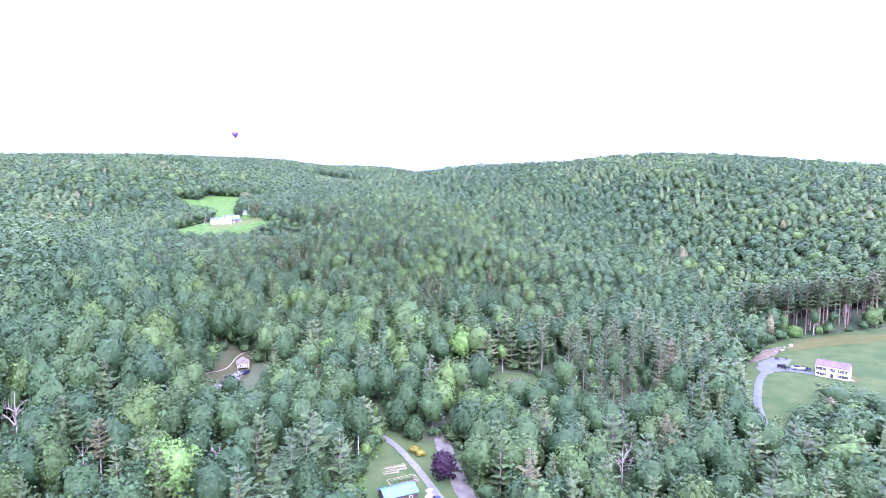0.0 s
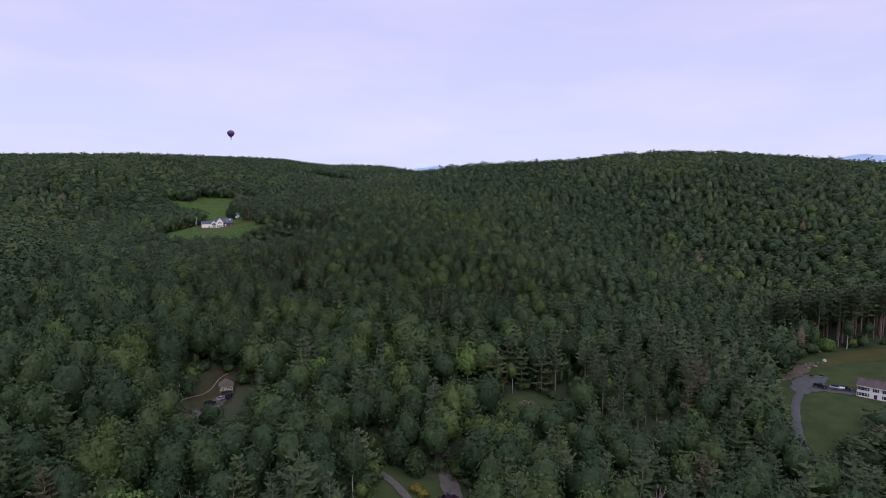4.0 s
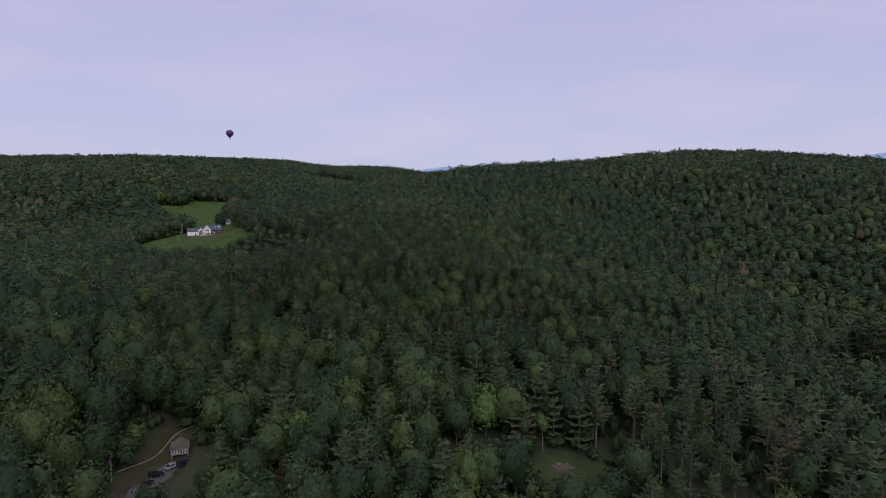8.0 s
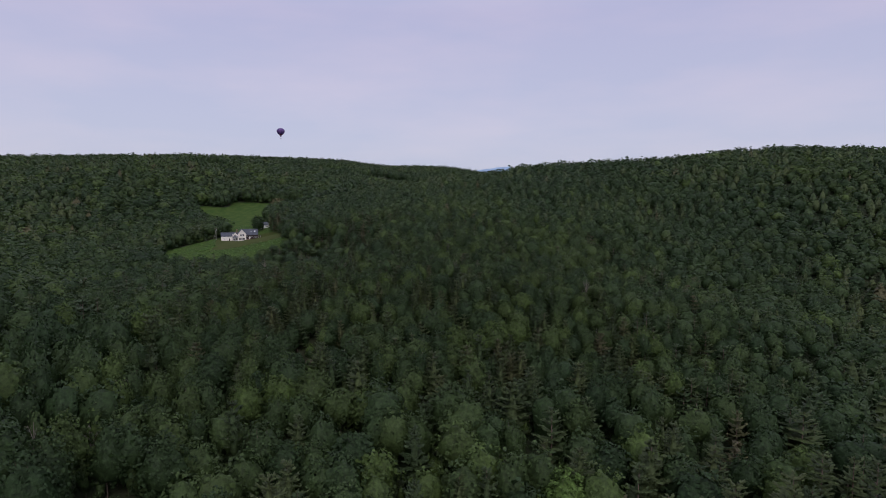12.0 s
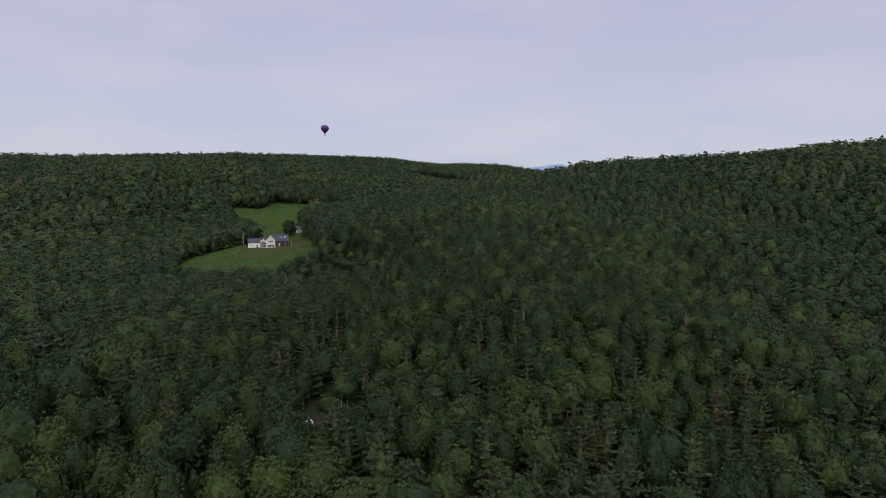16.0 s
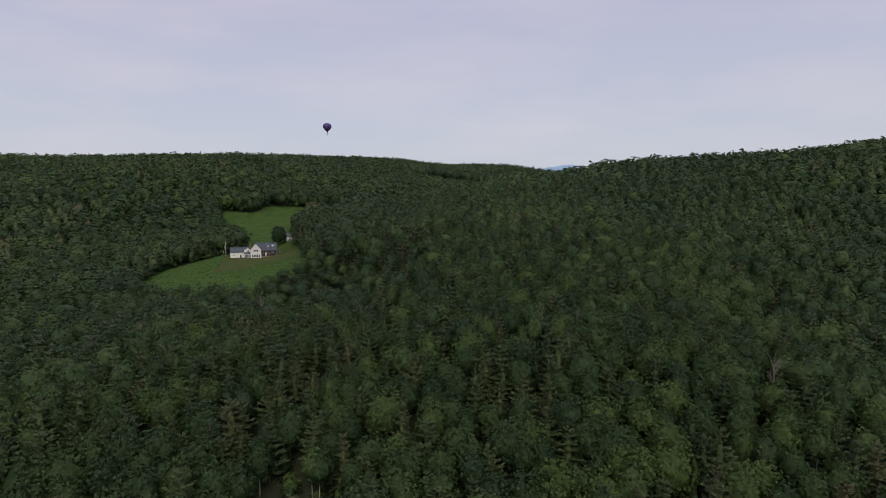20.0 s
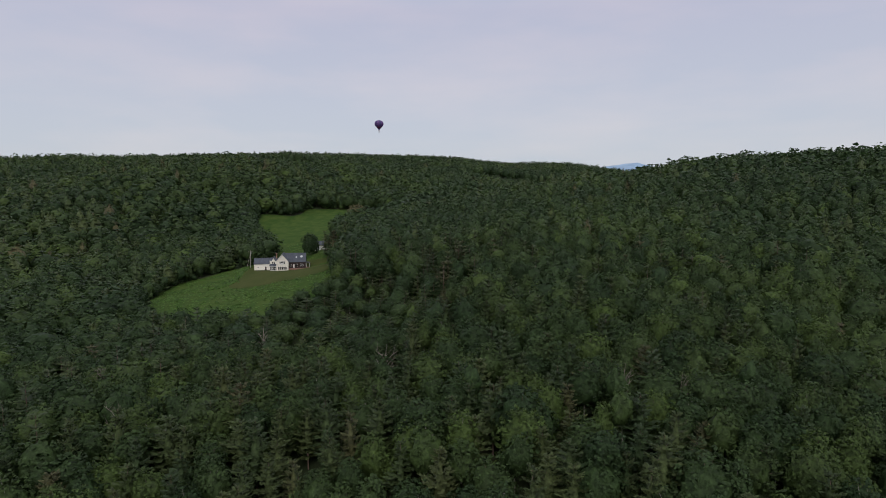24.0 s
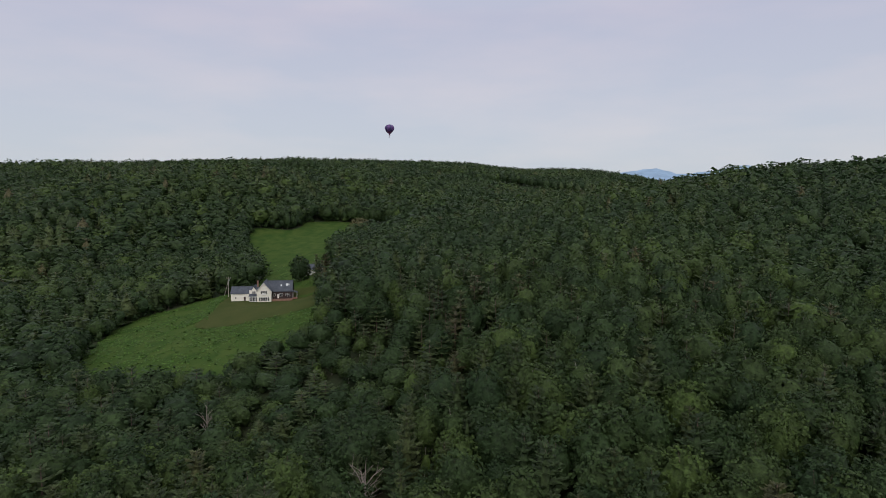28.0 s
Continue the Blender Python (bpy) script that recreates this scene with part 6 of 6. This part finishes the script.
blue_shed()
gp = thing("patio", pose(8.2, 193.0, height(8.2, 193.0) + 0.1, 0, 0, 22), "small brick-red patio beside the garden building", "patio")
for i in range(6):
    for j in range(7):
        part("paver", Shape().box(-1.8 + 0.6 * i + 0.02, -2.1 + 0.6 * j + 0.02, -0.3, -1.2 + 0.6 * i - 0.02, -1.5 + 0.6 * j - 0.02, 0.12 + 0.01 * ((i + j) % 2), 0.02), M_REDDECK, gp)
tank = thing("propane_tank", pose(8.6, 194.6, height(8.6, 194.6) + 0.22, 0, 0, 22), "white horizontal propane tank on two feet", "tank")
tk = Shape().lathe([(0.12, -1.25), (0.38, -1.12), (0.45, -0.9), (0.45, 0.9), (0.38, 1.12), (0.12, 1.25)], 14)
tk.v = [(z, x, y + 0.7) for x, y, z in tk.v]
part("vessel", tk, M_WHITECAR, tank, "white steel vessel")
part("dome", Shape().lathe([(0.18, 1.1), (0.18, 1.25), (0.1, 1.33)], 10), M_WHITECAR, tank)
for x in (-0.7, 0.7):
    part("foot", Shape().box(x - 0.1, -0.35, 0, x + 0.1, 0.35, 0.32), M_CONCRETE, tank)
vehicle(ground_pose(11.2, 188.6, 110, 0.58), "dark car parked on the gravel drive", "sedan", M_BLUECAR, 4.5)
bin_ = thing("water_butt", pose(-7.4, 192.0, height(-7.4, 192.0) + 0.05), "teal plastic water butt by the shed", "barrel")
M_TEAL = mixed("teal_plastic", (0.05, 0.22, 0.22), (0.08, 0.28, 0.27), 2, 0.5)
part("drum", Shape().lathe([(0.5, 0), (0.62, 0.4), (0.62, 1.2), (0.55, 1.5)], 14), M_TEAL, bin_)
part("lid", Shape().lathe([(0.58, 1.5), (0.56, 1.58), (0.1, 1.64)], 14), M_TEAL, bin_)


def shrub(name, x, y, tall, wide, mat, label, category="shrub"):
    c, w = broadleaf(tall, wide, 60, 9, 0.09 * wide, 3, 0.02, 0.2, 0.86)
    t = thing(name, pose(x, y, height(x, y)), label, category)
    for kind, data, m in (("stems", w, M_BARK), ("foliage", c, mat)):
        new(kind, mesh_of(kind, data, [m])).parent = t


shrub("flowering_shrub", 4.0, 223.2, 2.6, 2.4, M_YELLOW, "bright yellow flowering shrub on the lawn")
shrub("flowering_shrub", 6.3, 220.6, 2.2, 1.9, M_YELLOW, "bright yellow flowering shrub on the lawn")

# ---- trees that stand out ----
for x, y, tall, wide, mat, label in ((-69, 173, 21, 8.5, M_BRIGHT, "broad tree with a fresh bright green crown"), (31, 307, 20, 7.2, M_BRIGHT, "bright yellow-green tree among dark pines"),
                                     (-36, 283, 19, 7.0, M_BRIGHT, "rounded fresh green tree in the dark wood"), (4, 235, 9, 5.0, M_LEAF1, "bushy green tree where the drive leaves the road"), (-3, 240, 14, 5.6, M_LEAF1, "broad green tree with a pale trunk at the lawn's end"), (14.6, 203.5, 11.5, 4.2, M_PURPLE, "round dark purple beech beside the road"),
                                     (-208, 792, 15, 9.5, M_OLIVE, "broad olive-brown tree standing in the meadow"), (-177, 644, 12.5, 6.2, M_LEAF1, "dark rounded tree behind the farmhouse"),
                                     (-62.3, 366, 15.4, 5.0, M_LEAF1, "low rounded tree before the shaded clearing"), (-67.4, 367, 14.6, 5.0, M_LEAF1, "low rounded tree before the shaded clearing"), (-57.0, 366.2, 12.6, 4.6, M_LEAF1, "low rounded tree before the shaded clearing"), (-38, 265, 12.5, 2.5, M_RUST, "small dying tree with rust-red leaves"), (241, 341, 7, 5.0, M_BRIGHT, "low spreading yellow-green tree at the lawn's edge")):
    c, w = broadleaf(tall, wide, 230, 12, 0.02 * wide + 0.25, 5, 0.04 if tall < 15 else 0.2, 0.25, 0.74)
    single("tree", c, w, mat, M_BARK, pose(x, y, height(x, y) - 0.2), label)
for x, y, tall, wide in ((-125, 191, 19, 6), (77, 194, 17, 7), (-60, 187, 15, 4.5), (-67, 469, 16, 5), (-95, 173, 17, 3), (-4.8, 461, 15, 3.0), (7.4, 458, 15, 2.6), (-103, 304, 16, 3), (-116, 300, 16, 3.4), (-110, 333, 16, 3), (-146, 453, 13, 3), (-119, 493, 12, 2.6), (-121, 432, 14, 3.5), (61, 438, 15, 2.6)):
    single("bare_tree", None, bare_tree(tall, wide, 11), None, M_DEAD, pose(x, y, height(x, y)), "dead leafless tree with pale grey limbs")
c, w = pine(22, 4.8, 10, 5, 13, 0.5, 0.45, 0.85)
single("white_pine", c, w, M_OLIVE, M_DEAD, pose(-92, 177, height(-92, 177)), "tall thin pine with a pale trunk and yellowing needles")
c, w = pine(20, 4.6, 10, 6, 13, 0.5, 0.2, 0.88)
single("white_pine", c, w, M_OLIVE, M_PINEBARK, pose(99, 208, height(99, 208)), "yellow-green pine among darker trees")


for x, y, tall in ((-154, 627, 17), (-150, 634, 18), (-164.5, 638, 14), (-160, 632, 13)):
    c, w = PINE[0][tall % 4]
    single("white_pine", c, w, M_PINE1, M_PINEBARK, pose(x, y, height(x, y) - 0.2) @ Matrix.Diagonal((tall / 21, tall / 21, tall / 21, 1)), "grey-green white pine beside the farmhouse")


def birch(x, y, tall, lean, label="slender white-barked birch at the wood's edge"):
    w = tapered([(0, 0, -0.4), (lean * 0.4, 0.1, tall * 0.45), (lean, 0.2, tall)], [0.14, 0.11, 0.04], 7)
    c, _ = broadleaf(tall * 1.1, 2.8, 40, 8, 0.30, 0, 0.45, 0.4, 0.84)
    single("birch", (c[0] + (lean * 0.8, 0.2, 0), c[1], c[2]), w, M_LEAF1, M_BIRCH, pose(x, y, height(x, y)), label, "birches")


for x, y, tall, lean in ((252.5, 339, 15, 0.8), (254, 340, 15, -0.9), (264.5, 340.5, 13, 2.2), (-7, 455, 15, 0.8), (-5.6, 443, 15, -0.8), (44, 297.5, 14, 0.4), (52, 298, 14, -0.3), (-56, 389, 12, 0.4), (-58, 390, 12, -0.3), (-49, 388, 12, 0.9), (-40, 452, 16, 0.5), (25, 470, 15, -0.4)):
    birch(x, y, tall, lean)


def utility_pole(x, y, tall, label, wood):
    p = thing("utility_pole", pose(x, y, height(x, y) - 0.1, 0, 0, 30), label, "utility pole", "utility poles")
    part("pole", Shape().rod((0, 0, -0.5), (0.25, 0, tall), 0.20, 0.14, 9), wood, p, "weathered grey timber pole")
    part("crossarm", Shape().box(-0.9, -0.06, tall - 0.9, 1.3, 0.06, tall - 0.76), M_TIMBER, p)
    for k in (-0.75, 0.1, 1.1):
        part("insulator", Shape().lathe([(0.05, tall - 0.76), (0.09, tall - 0.68), (0.05, tall - 0.6)], 8, k, 0), M_LAMP, p)
    part("transformer", Shape().lathe([(0.2, tall - 2.1), (0.24, tall - 2.0), (0.24, tall - 1.3), (0.15, tall - 1.2)], 10, 0.5, 0), M_METAL, p)
    part("brace", Shape().rod((-2.2, 0.3, -0.3), (0.1, 0, tall - 2.2), 0.11, n=6), wood, p)


utility_pole(-204.5, 622.0, 10.5, "leaning utility pole with a brace beside the farmhouse", M_POLE)
utility_pole(-89.6, 260, 10.0, "utility pole at the edge of the garage clearing", M_DEAD)


# ---- the balloon ----
def balloon():
    b = thing("hot_air_balloon", pose(-319, 1154, 200.5), "purple and dark blue hot air balloon hanging in the sky", "balloon")
    n, rings = 24, []
    for i in range(19):
        f = i / 18
        z = 4.0 + 14.0 * f
        r = 6.5 * (math.sin(math.pi / 2 * f / 0.62) ** 0.95 if f < 0.62 else math.sqrt(max(0.0, 1 - ((f - 0.62) / 0.38) ** 2)))
        rings.append((max(r, 1.0 if i == 0 else 0.05), z))
    for g in range(n):
        v, f = [], []
        for r, z in rings:
            for k in (0, 0.5, 1):
                a, bulge = 2 * math.pi * (g + k) / n, 1.03 if k == 0.5 else 1.0
                v.append((r * bulge * math.cos(a), r * bulge * math.sin(a), z))
        for i in range(len(rings) - 1):
            for k in (0, 1):
                f.append((i * 3 + k, i * 3 + k + 1, i * 3 + k + 4, i * 3 + k + 3))
        part("gore", Shape().add(v, f), M_BALLOON if g % 4 else M_BALLOON2, b, "purple fabric gore" if g == 0 else "")
    part("skirt", Shape().lathe([(0.75, 2.9), (1.05, 4.1)], 16), M_BALLOON3, b, "reddish lower skirt")
    part("band", Shape().lathe([(3.05, 6.45), (4.35, 7.9)], 32), M_BALLOON3, b, "dull red band round the envelope")
    part("basket", Shape().box(-0.8, -0.6, 0, 0.8, 0.6, 1.15, 0.12), M_TAN, b, "brown wicker basket")
    for x, y in ((-0.7, -0.5), (0.7, -0.5), (0.7, 0.5), (-0.7, 0.5)):
        part("rope", Shape().rod((x, y, 1.1), (x * 1.1, y * 1.2, 3.3), 0.03, n=4), M_TYRE, b)
    part("burner", Shape().box(-0.35, -0.35, 2.2, 0.35, 0.35, 2.5, 0.08), M_METAL, b)


M_BALLOON = mixed("purple_fabric", (0.10, 0.05, 0.18), (0.14, 0.07, 0.22), 0.3, 0.6)
M_BALLOON2 = mixed("dark_blue_fabric", (0.045, 0.04, 0.13), (0.06, 0.055, 0.16), 0.3, 0.6)
M_BALLOON3 = mixed("dull_red_fabric", (0.20, 0.035, 0.07), (0.26, 0.05, 0.09), 0.3, 0.6)
balloon()

# ---- far mountains, their haze held in the colour ----
def range_height(b):
    """Crest of the far range against the bearing in degrees."""
    g = lambda c, w, h: h * math.exp(-(((b - c) / w) ** 2))
    return 238 + g(3.2, 2.6, 58) + g(10.5, 3.0, 64) + g(18, 5, 40) + g(41, 5, 95) + g(30, 4, 40) + g(-12, 8, 20) + 5 * math.sin(b * 1.9) + 3 * math.sin(b * 5.3)


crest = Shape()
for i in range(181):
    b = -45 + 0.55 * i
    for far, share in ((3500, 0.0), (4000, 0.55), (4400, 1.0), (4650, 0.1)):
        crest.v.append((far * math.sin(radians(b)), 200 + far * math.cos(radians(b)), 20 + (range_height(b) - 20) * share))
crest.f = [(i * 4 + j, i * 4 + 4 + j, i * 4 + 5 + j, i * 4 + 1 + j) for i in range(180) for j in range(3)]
tagged(new("mountain_range", crest.mesh("mountain_range", M_HAZE)), "distant mountain range on the horizon, blue with painted haze", "mountains", kind="structure")
